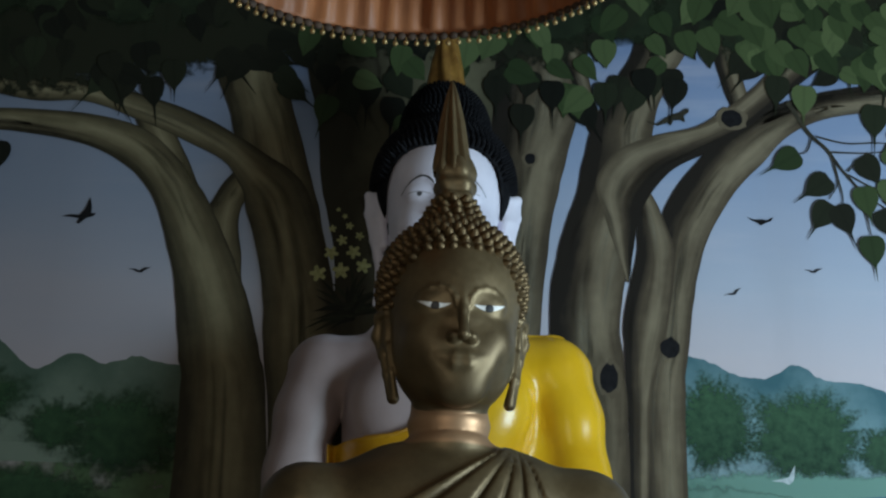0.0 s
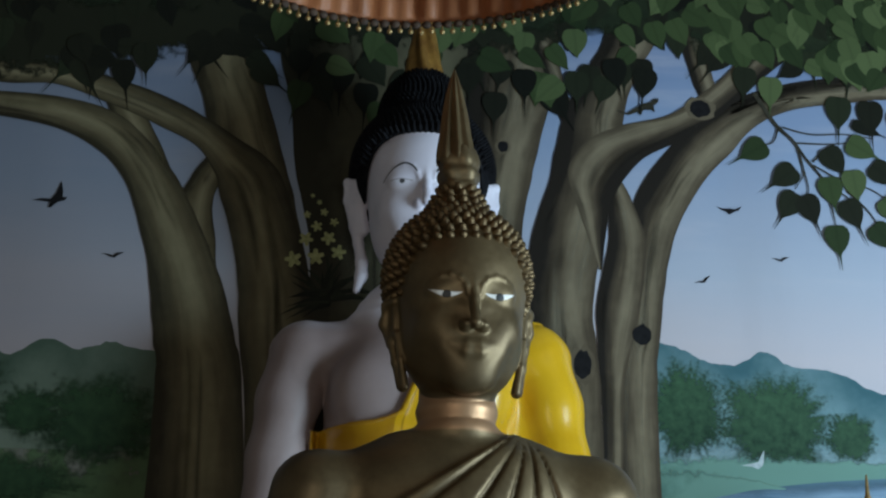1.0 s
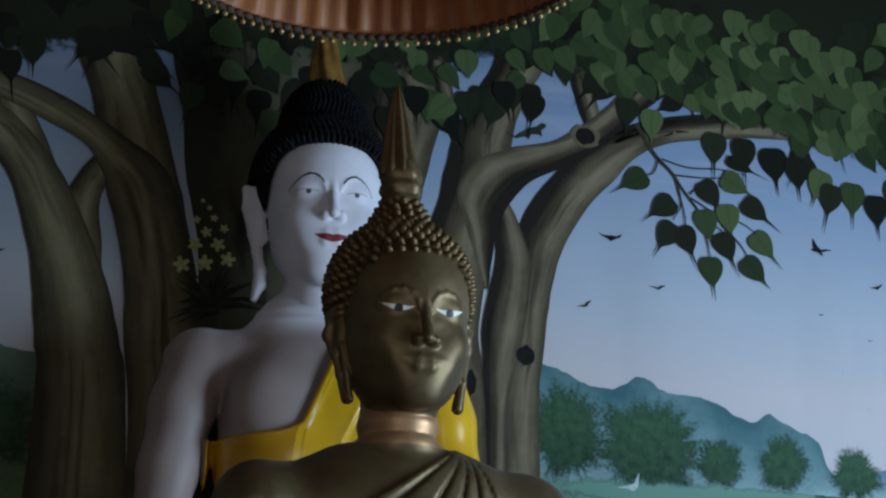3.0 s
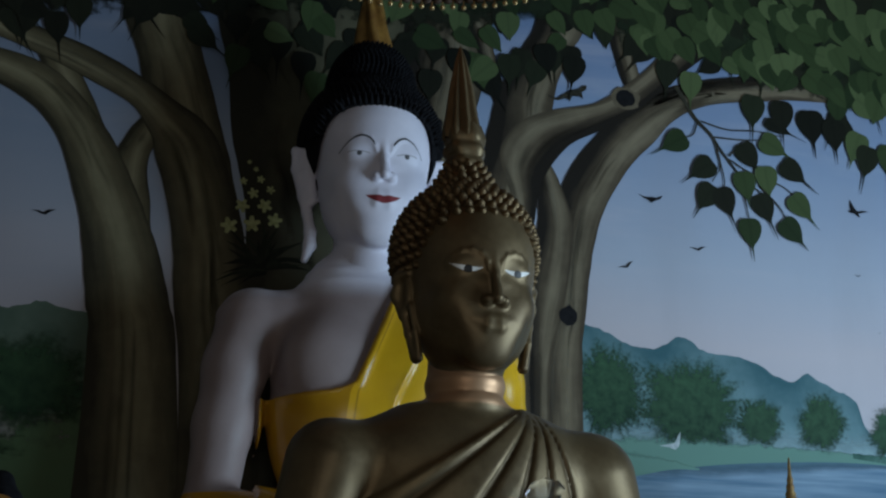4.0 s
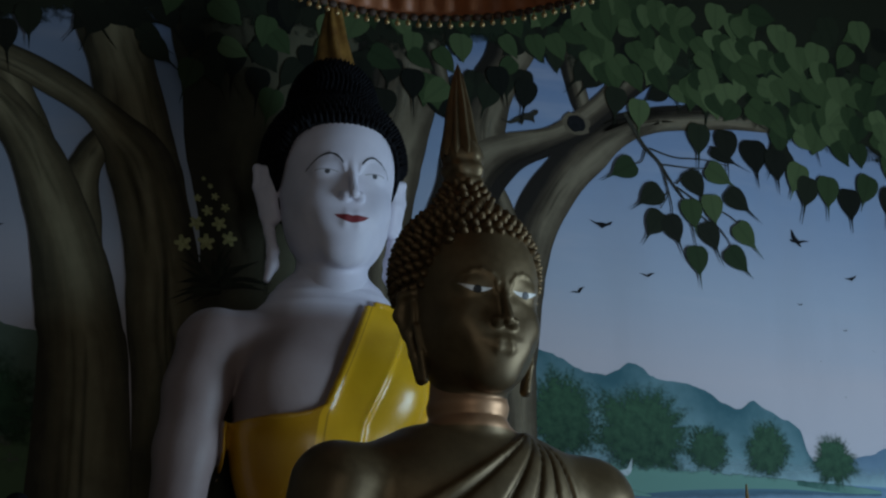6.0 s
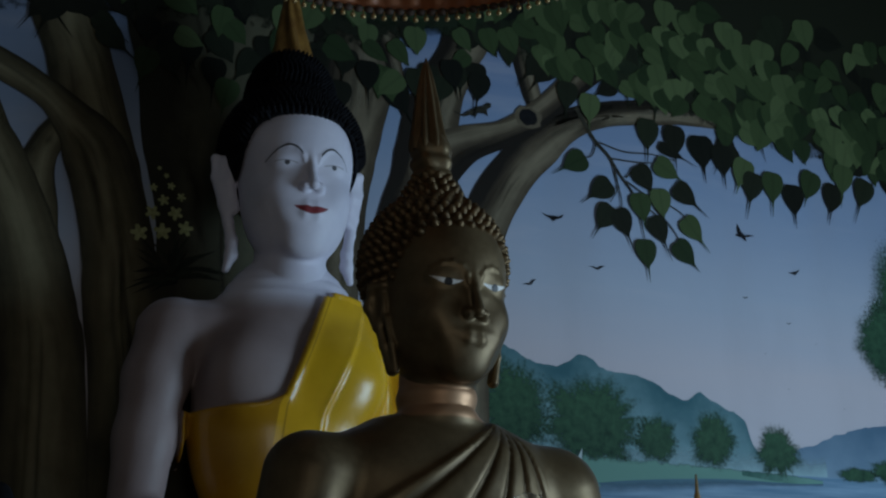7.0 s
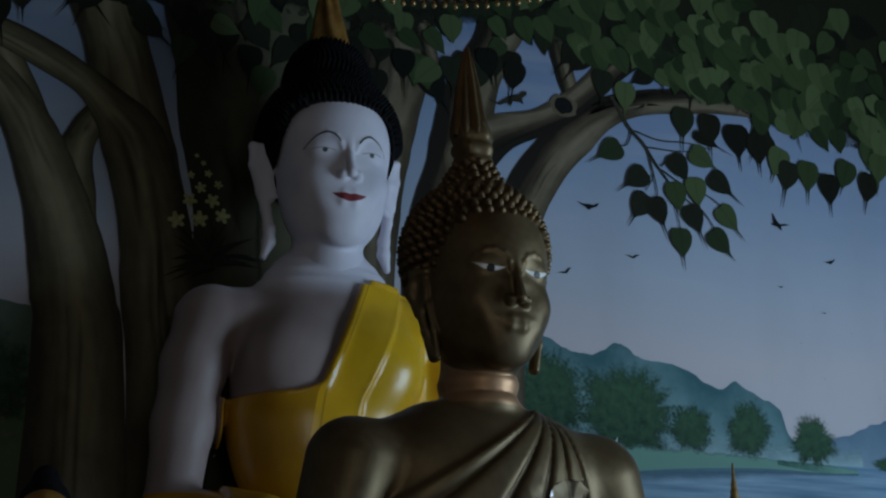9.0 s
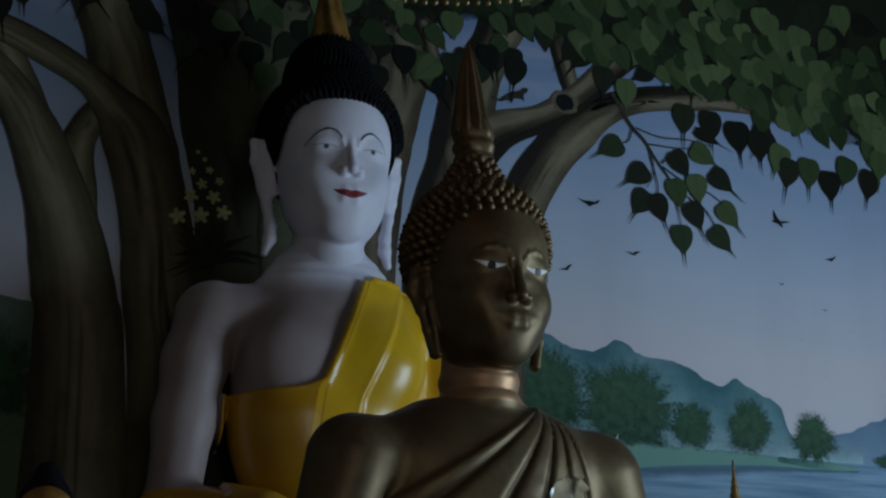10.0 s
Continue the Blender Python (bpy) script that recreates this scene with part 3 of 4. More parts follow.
THIN = [(-1.0, 0.02), (-0.4, 0.10), (0.0, 0.0), (0.35, 0.30), (0.95, 0.42), (0.45, 0.08), (0.2, -0.18), (-0.15, -0.16), (-0.5, -0.02)]
for shape, x, z, s, turn in ((FLY, -1.03, 2.42, 0.062, 0.15), (THIN, -0.85, 2.255, 0.034, -0.1), (VEE, 0.955, 2.465, 0.040, 0), (THIN, 1.102, 2.315, 0.029, -0.1), (THIN, 0.867, 2.24, 0.028, 0.25),
                             (FLY, 1.65, 2.487, 0.046, 0.0), (VEE, 1.84, 2.378, 0.025, 0.3), (THIN, 1.64, 2.272, 0.013, -0.2), (THIN, 1.80, 2.20, 0.011, -0.2), (VEE, 1.70, 2.09, 0.004, 0), (VEE, 1.90, 2.14, 0.004, 0),
                             (VEE, 1.78, 1.98, 0.004, 0), (VEE, 1.99, 1.93, 0.004, 0), (FLY, -1.36, 2.60, 0.05, 0.3)):
    pts = shape if x != 1.65 else [(-a, b) for a, b in shape]
    outline("painted_bird", pts, 9.9, MAT_DARK, "small dark painted bird in flight", at=(x, z), scale=s, turn=turn)
outline("painted_heron", [(-1.0, -0.1), (-0.3, 0.05), (0.1, 0.15), (0.5, 0.9), (0.45, 0.2), (0.35, -0.1), (0.1, -0.3), (-0.3, -0.15)], 9.9, MAT_PALE, "small white painted heron in flight", at=(1.0, 1.70), scale=0.046)
outline("painted_squirrel", [(-1.5, 0.30), (-0.9, 0.02), (-0.5, 0.22), (0.0, 0.42), (0.5, 0.45), (0.75, 0.62), (0.98, 0.60), (0.92, 0.38), (0.62, 0.22), (0.60, -0.18), (0.45, -0.02), (0.0, 0.05), (-0.2, -0.22), (-0.35, -0.02), (-0.9, -0.12), (-1.3, 0.12)], 17.5, MAT_TWIG, "small dark painted squirrel on a bough", at=(0.705, 2.775), scale=0.056, turn=0.2)

# orchid clump painted beside the trunk
for i in range(34):
    a = random.uniform(-1.5, 1.5)
    l = random.uniform(0.08, 0.17)
    x, z = -0.24 + random.uniform(-0.02, 0.02), 2.14 + random.uniform(-0.02, 0.03)
    tx, tz = x + l * math.sin(a), z + l * math.cos(a) * 0.9 - 0.04 * abs(a)
    px, pz = 0.006 * math.cos(a), -0.006 * math.sin(a)
    outline("painted_blade", [(x - px, z - pz), ((x + tx) / 2 - px, (z + tz) / 2 - pz + 0.01), (tx, tz), ((x + tx) / 2 + px, (z + tz) / 2 + pz + 0.01), (x + px, z + pz)], 17 + i * 0.02, MAT_LEAF_DARK)
for i, (x, z, r) in enumerate(((-0.335, 2.262, 0.021), (-0.27, 2.272, 0.021), (-0.205, 2.288, 0.019), (-0.30, 2.325, 0.018), (-0.235, 2.33, 0.018), (-0.27, 2.365, 0.014), (-0.30, 2.40, 0.010), (-0.25, 2.41, 0.010), (-0.22, 2.38, 0.011), (-0.265, 2.44, 0.007), (-0.285, 2.46, 0.006))):
    star = [(math.cos(2 * math.pi * j / 15 + i) * (1.2 if j % 3 else 0.62), math.sin(2 * math.pi * j / 15 + i) * (1.2 if j % 3 else 0.62)) for j in range(15)]
    outline("painted_flower", star, 18 + i * 0.03, MAT_PETAL, at=(x, z), scale=r)

# shade of the canopy behind the leaves
canopy = [(-1.9, 2.80, -1.9, 3.5), (-1.3, 2.78, -1.3, 3.5), (-1.05, 2.80, -1.05, 3.5), (-0.82, 2.86, -0.82, 3.5), (-0.4, 2.92, -0.4, 3.5), (0.0, 2.95, 0.0, 3.5), (0.3, 2.93, 0.3, 3.5), (0.6, 3.03, 0.6, 3.5), (1.0, 3.06, 1.0, 3.5), (1.25, 2.93, 1.25, 3.5), (1.5, 2.86, 1.5, 3.5), (1.9, 2.80, 1.9, 3.5), (2.6, 2.78, 2.6, 3.5)]
ribbon("painted_canopy_back", canopy, 18.4, MAT_CANOPY_BACK, "dark leafy shade of the painted canopy", cols=14)
for i in range(18):
    x = -1.5 + 3.9 * (i + 0.5) / 18
    low = 2.98 - 0.08 * max(0, x - 0.5) if x > 0.1 else 3.02
    dab("painted_canopy", x, low + random.uniform(0.10, 0.2), random.uniform(0.13, 0.2), random.uniform(0.10, 0.17), 18.6 + i * 0.02, MAT_CANOPY, seed=50 + i)


def leaf_mesh(name, material, tail):
    """A heart-shaped bodhi leaf with a drip tip that hangs down; u is the distance from its midrib."""
    half = [(0.0, 0.42), (0.12, 0.50), (0.28, 0.49), (0.42, 0.38), (0.48, 0.20), (0.45, 0.0), (0.36, -0.20), (0.22, -0.38), (0.10, -0.50), (0.045, -0.60), (0.022, -0.60 - tail * 0.5), (0.006, -0.60 - tail)]
    verts, u, faces = [], [], []
    for x, z in half:
        verts += [(-x, 0, z), (0, -0.000001, z * 0.98), (x, 0, z)]
        u += [x, 0, x]
    for i in range(len(half) - 1):
        a = 3 * i
        faces += [(a, a + 1, a + 4, a + 3), (a + 1, a + 2, a + 5, a + 4)]
    me = bpy.data.meshes.new(name)
    me.from_pydata(verts, [], faces)
    me.materials.append(material)
    me.attributes.new("u", 'FLOAT', 'POINT').data.foreach_set("value", u)
    return me


LEAVES = [leaf_mesh("leaf_a", MAT_LEAF, 0.35), leaf_mesh("leaf_b", MAT_LEAF, 0.55)]
LEAVES_DARK = [leaf_mesh("leaf_dark_a", MAT_LEAF_DARK, 0.5), leaf_mesh("leaf_dark_b", MAT_LEAF_DARK, 0.7)]
LEAVES_SHORT = [leaf_mesh("leaf_short", MAT_LEAF, 0.06), leaf_mesh("leaf_dark_short", MAT_LEAF_DARK, 0.06)]
leaf_count = [0]


def leaf(x, z, size, turn, dark, squash=1.0, tail=True):
    ob = new("painted_leaf", random.choice(LEAVES_DARK if dark else LEAVES) if tail else LEAVES_SHORT[int(dark)])
    ob.parent = WALL
    leaf_count[0] += 1
    ob.matrix_local = Matrix.Translation((x, layer_y(20) - 0.000006 * leaf_count[0], z)) @ Matrix.Rotation(turn, 4, 'Y') @ Matrix.Diagonal((size * squash, 1, size, 1))
    return ob


# leaves of the canopy: dark ones first, then the lit ones over them
rng = random.Random(4)


def canopy_low(x):
    if x < -0.5:
        return 2.85 + 0.05 * math.sin(x * 9)
    if x < 0.75:
        return 2.83 + 0.05 * math.sin(x * 11)
    if x < 1.25:
        return 2.93
    if x < 1.5:
        return 2.86
    return 2.75 + 0.03 * math.sin(x * 8)


for dark, n, x0, x1 in ((True, 96, -1.6, 0.1), (True, 80, 0.1, 2.35), (False, 8, -0.45, 0.0), (False, 46, 0.0, 1.0), (False, 165, 0.95, 2.4)):
    for i in range(n):
        x = x0 + (x1 - x0) * (i + rng.random()) / n
        low = canopy_low(x) + (0.0 if dark else 0.04)
        z = low + rng.random() ** 1.25 * (3.28 - low)
        leaf(x, z, rng.uniform(0.075, 0.105), rng.gauss(-0.15, 0.55), dark, rng.uniform(0.7, 1.05), tail=dark and z < low + 0.08)
# the hanging spray
for x, z, tx, tz, dark in ((1.04, 2.66, 0.96, 2.61, 0), (1.13, 2.58, 1.05, 2.52, 1), (1.14, 2.49, 1.07, 2.38, 1), (1.20, 2.48, 1.23, 2.40, 1), (1.27, 2.54, 1.285, 2.45, 0), (1.285, 2.64, 1.32, 2.58, 1), (1.37, 2.68, 1.44, 2.64, 0), (1.345, 2.565, 1.36, 2.45, 0), (1.435, 2.60, 1.49, 2.555, 1),
                           (1.33, 2.47, 1.37, 2.375, 1), (1.455, 2.485, 1.50, 2.43, 0), (1.42, 2.40, 1.49, 2.32, 0), (1.28, 2.385, 1.29, 2.27, 0), (1.39, 2.745, 1.45, 2.72, 1)):
    leaf(x, z, 0.087, math.atan2(x - tx, z - tz), dark, 0.55 if (x, z) == (1.39, 2.745) else 0.95)
for x, z, dark in ((1.31, 2.80, 1), (1.41, 2.79, 1), (1.59, 2.745, 1), (1.665, 2.71, 0), (1.70, 2.665, 1), (1.78, 2.675, 0), (1.86, 2.64, 1), (1.93, 2.70, 0), (2.02, 2.665, 1), (2.07, 2.74, 0), (2.15, 2.70, 1), (0.34, 2.85, 1), (0.25, 2.77, 1), (0.50, 2.85, 1), (0.71, 2.87, 1), (0.62, 2.90, 1), (1.02, 2.89, 1), (0.17, 2.86, 1), (1.10, 2.86, 0), (-0.27, 2.80, 1), (-0.44, 2.84, 1), (-0.14, 2.78, 1), (-0.34, 2.78, 0), (-0.10, 2.72, 0), (-0.99, 2.90, 1), (-0.80, 2.88, 1), (-1.30, 2.60, 1), (-1.32, 2.46, 1)):
    leaf(x, z, 0.098 if x > 1.2 else 0.09, rng.gauss(0.12, 0.15) if x > 0 else rng.gauss(-0.1, 0.3), dark, 0.9)


def stroke(pts, w0, w1, k):
    """A tapering painted twig through points."""
    p = smooth_rows(pts, 6)
    ribs = []
    for i in range(len(p)):
        d = p[min(i + 1, len(p) - 1)] - p[max(i - 1, 0)]
        d = d / (np.hypot(*d) + 1e-9)
        w = w0 + (w1 - w0) * i / (len(p) - 1)
        ribs.append((p[i][0] - d[1] * w, p[i][1] + d[0] * w, p[i][0] + d[1] * w, p[i][1] - d[0] * w))
    return ribbon("painted_twig", ribs, k, MAT_TWIG, cols=2, steps=1, wobble=0)


stroke([(1.05, 2.85), (1.11, 2.75), (1.16, 2.70), (1.20, 2.64), (1.27, 2.55)], 0.007, 0.003, 19.6)
for pts in ([(1.13, 2.74), (1.22, 2.72), (1.32, 2.725), (1.41, 2.715)], [(1.17, 2.69), (1.27, 2.69), (1.36, 2.70)], [(1.17, 2.69), (1.19, 2.60), (1.16, 2.54)], [(1.12, 2.74), (1.10, 2.69), (1.06, 2.68)], [(1.22, 2.63), (1.25, 2.66), (1.28, 2.67)],
            [(1.22, 2.62), (1.30, 2.58), (1.35, 2.60)], [(1.27, 2.55), (1.32, 2.52), (1.33, 2.50)], [(1.25, 2.57), (1.27, 2.48), (1.28, 2.42)], [(1.30, 2.57), (1.39, 2.55), (1.45, 2.51)], [(1.32, 2.54), (1.38, 2.48), (1.41, 2.43)], [(1.18, 2.65), (1.20, 2.56), (1.20, 2.52)]):
    stroke(pts, 0.003, 0.0015, 19.7)

# ---- sculpting: smooth solids on a grid, turned into one skin ----
def skin(f, lo, step):
    """Surface nets: the zero surface of the grid f as vertices and quads."""
    ins = f < 0
    nx, ny, nz = f.shape
    cell = np.zeros((nx - 1, ny - 1, nz - 1), dtype=np.int8)
    for a in (0, 1):
        for b in (0, 1):
            for c in (0, 1):
                cell += ins[a:nx - 1 + a, b:ny - 1 + b, c:nz - 1 + c]
    mask = (cell > 0) & (cell < 8)
    ids = np.full(mask.shape, -1, dtype=np.int64)
    at = np.argwhere(mask)
    ids[mask] = np.arange(len(at))
    acc, cnt = np.zeros((len(at), 3)), np.zeros(len(at))
    corner = [(a, b, c) for a in (0, 1) for b in (0, 1) for c in (0, 1)]
    for p in corner:
        for ax in range(3):
            if p[ax]:
                continue
            q = list(p)
            q[ax] = 1
            va = f[at[:, 0] + p[0], at[:, 1] + p[1], at[:, 2] + p[2]]
            vb = f[at[:, 0] + q[0], at[:, 1] + q[1], at[:, 2] + q[2]]
            cut = (va < 0) != (vb < 0)
            s = np.where(cut, va / np.where(cut, va - vb, 1), 0)
            pos = np.tile(np.array(p, float), (len(at), 1))
            pos[:, ax] += s
            acc += pos * cut[:, None]
            cnt += cut
    verts = (at + acc / cnt[:, None]) * step + np.array(lo)
    faces = []
    for ax in range(3):
        o = [1 if i != ax else 0 for i in range(3)]
        sl0 = tuple(slice(1 if i != ax else 0, -1) for i in range(3))
        sl1 = tuple(slice(1, -1) if i != ax else slice(1, None) for i in range(3))
        a, b = ins[sl0], ins[sl1]
        e = np.argwhere(a != b)
        base = e + np.array(o)
        flip = a[a != b]
        u, w = [i for i in range(3) if i != ax]
        quad = []
        for du, dw in ((1, 1), (0, 1), (0, 0), (1, 0)):
            k = base.copy()
            k[:, u] -= du
            k[:, w] -= dw
            quad.append(ids[k[:, 0], k[:, 1], k[:, 2]])
        quad = np.stack(quad, 1)
        turn = flip if ax != 1 else ~flip
        quad = np.where(turn[:, None], quad, quad[:, ::-1])
        faces.append(quad)
    return verts, np.vstack(faces)


def grid(x0, x1, y0, y1, z0, z1, step):
    ax = [np.arange(a, b + step, step) for a, b in ((x0, x1), (y0, y1), (z0, z1))]
    return ax[0][:, None, None], ax[1][None, :, None], ax[2][None, None, :]


def smin(a, b, k):
    h = np.clip(0.5 + 0.5 * (b - a) / k, 0, 1)
    return b * (1 - h) + a * h - k * h * (1 - h)


def smax(a, b, k):
    return -smin(-a, -b, k)


def ell(P, c, r):
    x, y, z = P[0] - c[0], P[1] - c[1], P[2] - c[2]
    k0 = np.sqrt((x / r[0]) ** 2 + (y / r[1]) ** 2 + (z / r[2]) ** 2)
    k1 = np.sqrt((x / r[0] ** 2) ** 2 + (y / r[1] ** 2) ** 2 + (z / r[2] ** 2) ** 2)
    return k0 * (k0 - 1) / (k1 + 1e-9)


def cap(P, a, b, ra, rb):
    """A tapered capsule."""
    a, b = np.array(a, float), np.array(b, float)
    d = b - a
    x, y, z = P[0] - a[0], P[1] - a[1], P[2] - a[2]
    t = np.clip((x * d[0] + y * d[1] + z * d[2]) / d.dot(d), 0, 1)
    return np.sqrt((x - t * d[0]) ** 2 + (y - t * d[1]) ** 2 + (z - t * d[2]) ** 2) - (ra + (rb - ra) * t)


def chain(P, pts, k=0.006):
    out = None
    for p, q in zip(pts[:-1], pts[1:]):
        c = cap(P, p[:3], q[:3], p[3], q[3])
        out = c if out is None else smin(out, c, k)
    return out


def sstep(v, a, b):
    t = np.clip((v - a) / (b - a), 0, 1)
    return t * t * (3 - 2 * t)


class Clay:
    """Vertices, faces, material slots and paint masks of one statue, gathered into a single mesh."""

    def __init__(self, keys):
        self.v, self.f, self.s, self.n = [], [], [], 0
        self.keys, self.a = keys, {k: [] for k in keys}

    def add(self, verts, faces, slot=0, **masks):
        verts = np.asarray(verts, float)
        self.v.append(verts)
        self.f += (np.asarray(faces) + self.n).tolist()
        self.s += [slot] * len(faces)
        for k in self.keys:
            self.a[k].append(np.asarray(masks.get(k, np.full(len(verts), -1.0 if k != "darkening" and k != "copper" else 0.0)), float))
        self.n += len(verts)

    def lathe(self, prof, at, slot, seg=28, twist=0.0, flutes=0, depth=0.0, lean=(0, 0), **masks):
        """A turned form of (radius, height) rows; flutes wind round it."""
        verts, faces = [], []
        for i, (r, z) in enumerate(prof):
            for j in range(seg):
                a = 2 * math.pi * j / seg
                rr = r * (1 + depth * math.cos(flutes * a + twist * z)) if flutes else r
                verts.append((at[0] + rr * math.cos(a) + lean[0] * z, at[1] + rr * math.sin(a) + lean[1] * z, at[2] + z))
        for i in range(len(prof) - 1):
            for j in range(seg):
                faces.append((i * seg + j, i * seg + (j + 1) % seg, (i + 1) * seg + (j + 1) % seg, (i + 1) * seg + j))
        self.add(verts, faces, slot, **masks)

    def curl(self, p, n, r, h, slot):
        """One knob of hair: a low stepped dome on the scalp at p, pointing along n."""
        n = Vector(n).normalized()
        a = n.orthogonal().normalized()
        b = n.cross(a)
        verts, faces, seg = [], [], 8
        rows = ((1.0, -0.5), (1.0, 0.2), (0.72, 0.45), (0.66, 0.65), (0.30, 0.95))
        for rr, hh in rows:
            for j in range(seg):
                t = 2 * math.pi * j / seg
                verts.append(tuple(Vector(p) + (a * math.cos(t) + b * math.sin(t)) * (r * rr) + n * (h * hh)))
        verts.append(tuple(Vector(p) + n * h * 1.02))
        for i in range(len(rows) - 1):
            for j in range(seg):
                faces.append((i * seg + j, i * seg + (j + 1) % seg, (i + 1) * seg + (j + 1) % seg, (i + 1) * seg + j))
        top = (len(rows) - 1) * seg
        faces += [(top + j, top + (j + 1) % seg, len(verts) - 1, len(verts) - 1) for j in range(seg)]
        self.v.append(np.array(verts))
        self.f += [tuple(dict.fromkeys(k + self.n for k in q)) for q in faces]
        self.s += [slot] * len(faces)
        for k in self.keys:
            self.a[k].append(np.full(len(verts), -1.0 if k not in ("darkening", "copper") else 0.0))
        self.n += len(verts)

    def build(self, name, mats, place, turn=0.0):
        ob = link_mesh(name, np.vstack(self.v), self.f, None, attrs={k: np.concatenate(v) for k, v in self.a.items()}, mats=mats, face_mat=self.s)
        ob.matrix_world = Matrix.Translation(place) @ Matrix.Rotation(turn, 4, 'Z')
        return ob


def face_solid(P, s, jaw=0.119, nose=-0.074, mouth=-0.107, brow=((0.0125, -0.002), (0.0155, 0.016), (0.027, 0.031), (0.045, 0.038), (0.063, 0.036), (0.079, 0.025), (0.089, 0.012)), ridge=0.0022):
    """The head without hair, in a frame with the eyes at z 0; s scales it. The face looks along -y, full and rounded, in low relief."""
    w, d, h = s
    Q = (P[0] / w, P[1] / d, P[2] / h)
    ax = (np.abs(Q[0]), Q[1], Q[2])

    def skull(x, z):
        return -0.142 * math.sqrt(max(1 - (x / 0.130) ** 2 - ((z - 0.03) / 0.170) ** 2, 0.05))
    f = ell(Q, (0, 0.0, 0.030), (0.130, 0.142, 0.170))
    f = smin(f, ell(Q, (0, -0.014, -0.080), (jaw, 0.114, 0.112)), 0.045)
    f = smin(f, ell(Q, (0, 0.010, 0.058), (0.131, 0.136, 0.122)), 0.03)
    # full cheeks, shallow sockets, lidded eyes
    f = smin(f, ell(ax, (0.062, -0.082, -0.060), (0.040, 0.040, 0.040)), 0.03)
    f = smax(f, -ell(ax, (0.046, -0.1560, -0.004), (0.034, 0.018, 0.012)), 0.020)
    f = smin(f, ell(ax, (0.052, -0.1050, 0.010), (0.036, 0.0230, 0.026)), 0.012)
    f = smin(f, chain(ax, [(x, skull(x, z) - ridge + 0.0034, z, 0.0034) for x, z in brow]), 0.005)
    # straight nose with small wings
    f = smin(f, chain(Q, [(0, -0.133, 0.030, 0.0062), (0, -0.1425, -0.012, 0.0072), (0, -0.1545, nose + 0.0125, 0.0115)]), 0.008)
    f = smin(f, ell(ax, (0.0170, -0.1415, nose + 0.0100), (0.0120, 0.0150, 0.0098)), 0.005)
    # mouth: two soft lips with upturned corners
    f = smin(f, ell(Q, (0, -0.108, mouth), (0.058, 0.022, 0.036)), 0.04)
    f = smin(f, chain(ax, [(-0.012, -0.1362, mouth + 0.0066, 0.0054), (0.012, -0.1362, mouth + 0.0066, 0.0054), (0.042, -0.1235, mouth + 0.0085, 0.0034)]), 0.012)
    f = smin(f, chain(ax, [(-0.014, -0.1335, mouth - 0.0080, 0.0076), (0.014, -0.1335, mouth - 0.0080, 0.0076), (0.039, -0.1230, mouth + 0.0045, 0.0034)]), 0.012)
    f = smin(f, ell(Q, (0, -0.092, -0.158), (0.044, 0.022, 0.028)), 0.04)
    return f * min(s)


def ear_solid(P, s, out, top, low, lobe):
    """A long ear with a rolled rim, a hollow and a stretched lobe, mirrored."""
    ax = (np.abs(P[0]), P[1], P[2])
    fl = 1 + (s - 1) * 0.9
    f = chain(ax, [(out, -0.005, top, 0.011 * s), (out + 0.012 * s * fl, 0.016, top - 0.004 * s, 0.010 * s), (out + 0.015 * s * fl, 0.028, top - 0.040 * s, 0.010 * s), (out + 0.004 * s * fl, 0.016, top - 0.085 * s, 0.009 * s)], 0.014)
    f = smin(f, ell(ax, (out - 0.002, 0.010, top - 0.042 * s), (0.012 * s * fl, 0.024 * s, 0.046 * s)), 0.008)
    f = smin(f, chain(ax, [(out + 0.002, 0.010, top - 0.080 * s, 0.010 * s), (out - 0.006 * s, 0.002, (top + low) / 2 - 0.03 * s, 0.0100 * s), (lobe, -0.008, low + 0.014, 0.0125 * s)], 0.006), 0.008)
    f = smin(f, chain(ax, [(out - 0.004, -0.012, top - 0.070 * s, 0.007 * s), (out - 0.012 * s, -0.020, (top + low) / 2 - 0.03 * s, 0.0065 * s), (lobe - 0.003, -0.018, low + 0.012, 0.008 * s)], 0.006), 0.006)
    return smax(f, -ell(ax, (out + 0.014 * s, 0.0, top - 0.040 * s), (0.008 * s, 0.013 * s, 0.030 * s)), 0.004)


def scalp_points(n, centre, radii, keep):
    """Points in rows over an ellipsoid with their outward ways."""
    out = []
    rows = n
    for i in range(1, rows):
        th = math.pi * i / rows * 0.78
        m = max(5, int(2 * math.pi * math.sin(th) * rows / math.pi * 1.05))
        for j in range(m):
            a = 2 * math.pi * (j + 0.5 * (i % 2)) / m
            d = Vector((math.sin(th) * math.cos(a), math.sin(th) * math.sin(a), math.cos(th)))
            p = Vector((centre[0] + radii[0] * d.x, centre[1] + radii[1] * d.y, centre[2] + radii[2] * d.z))
            if keep(p):
                out.append((p, Vector((d.x / radii[0], d.y / radii[1], d.z / radii[2])).normalized()))
    return out


def almond(V, cx, half, up, down, tilt=0.0, bow=0.0):
    """Signed mask of an eye opening on both sides: positive inside; bow lifts both ends."""
    x = np.abs(V[:, 0]) - cx
    z = V[:, 2] - tilt * x - bow * x ** 2
    g = 1 - np.clip(np.abs(x / half), 0, 1.4) ** 2
    return np.where(V[:, 1] < 0, np.minimum(up * g - z, z + down * g), -1)


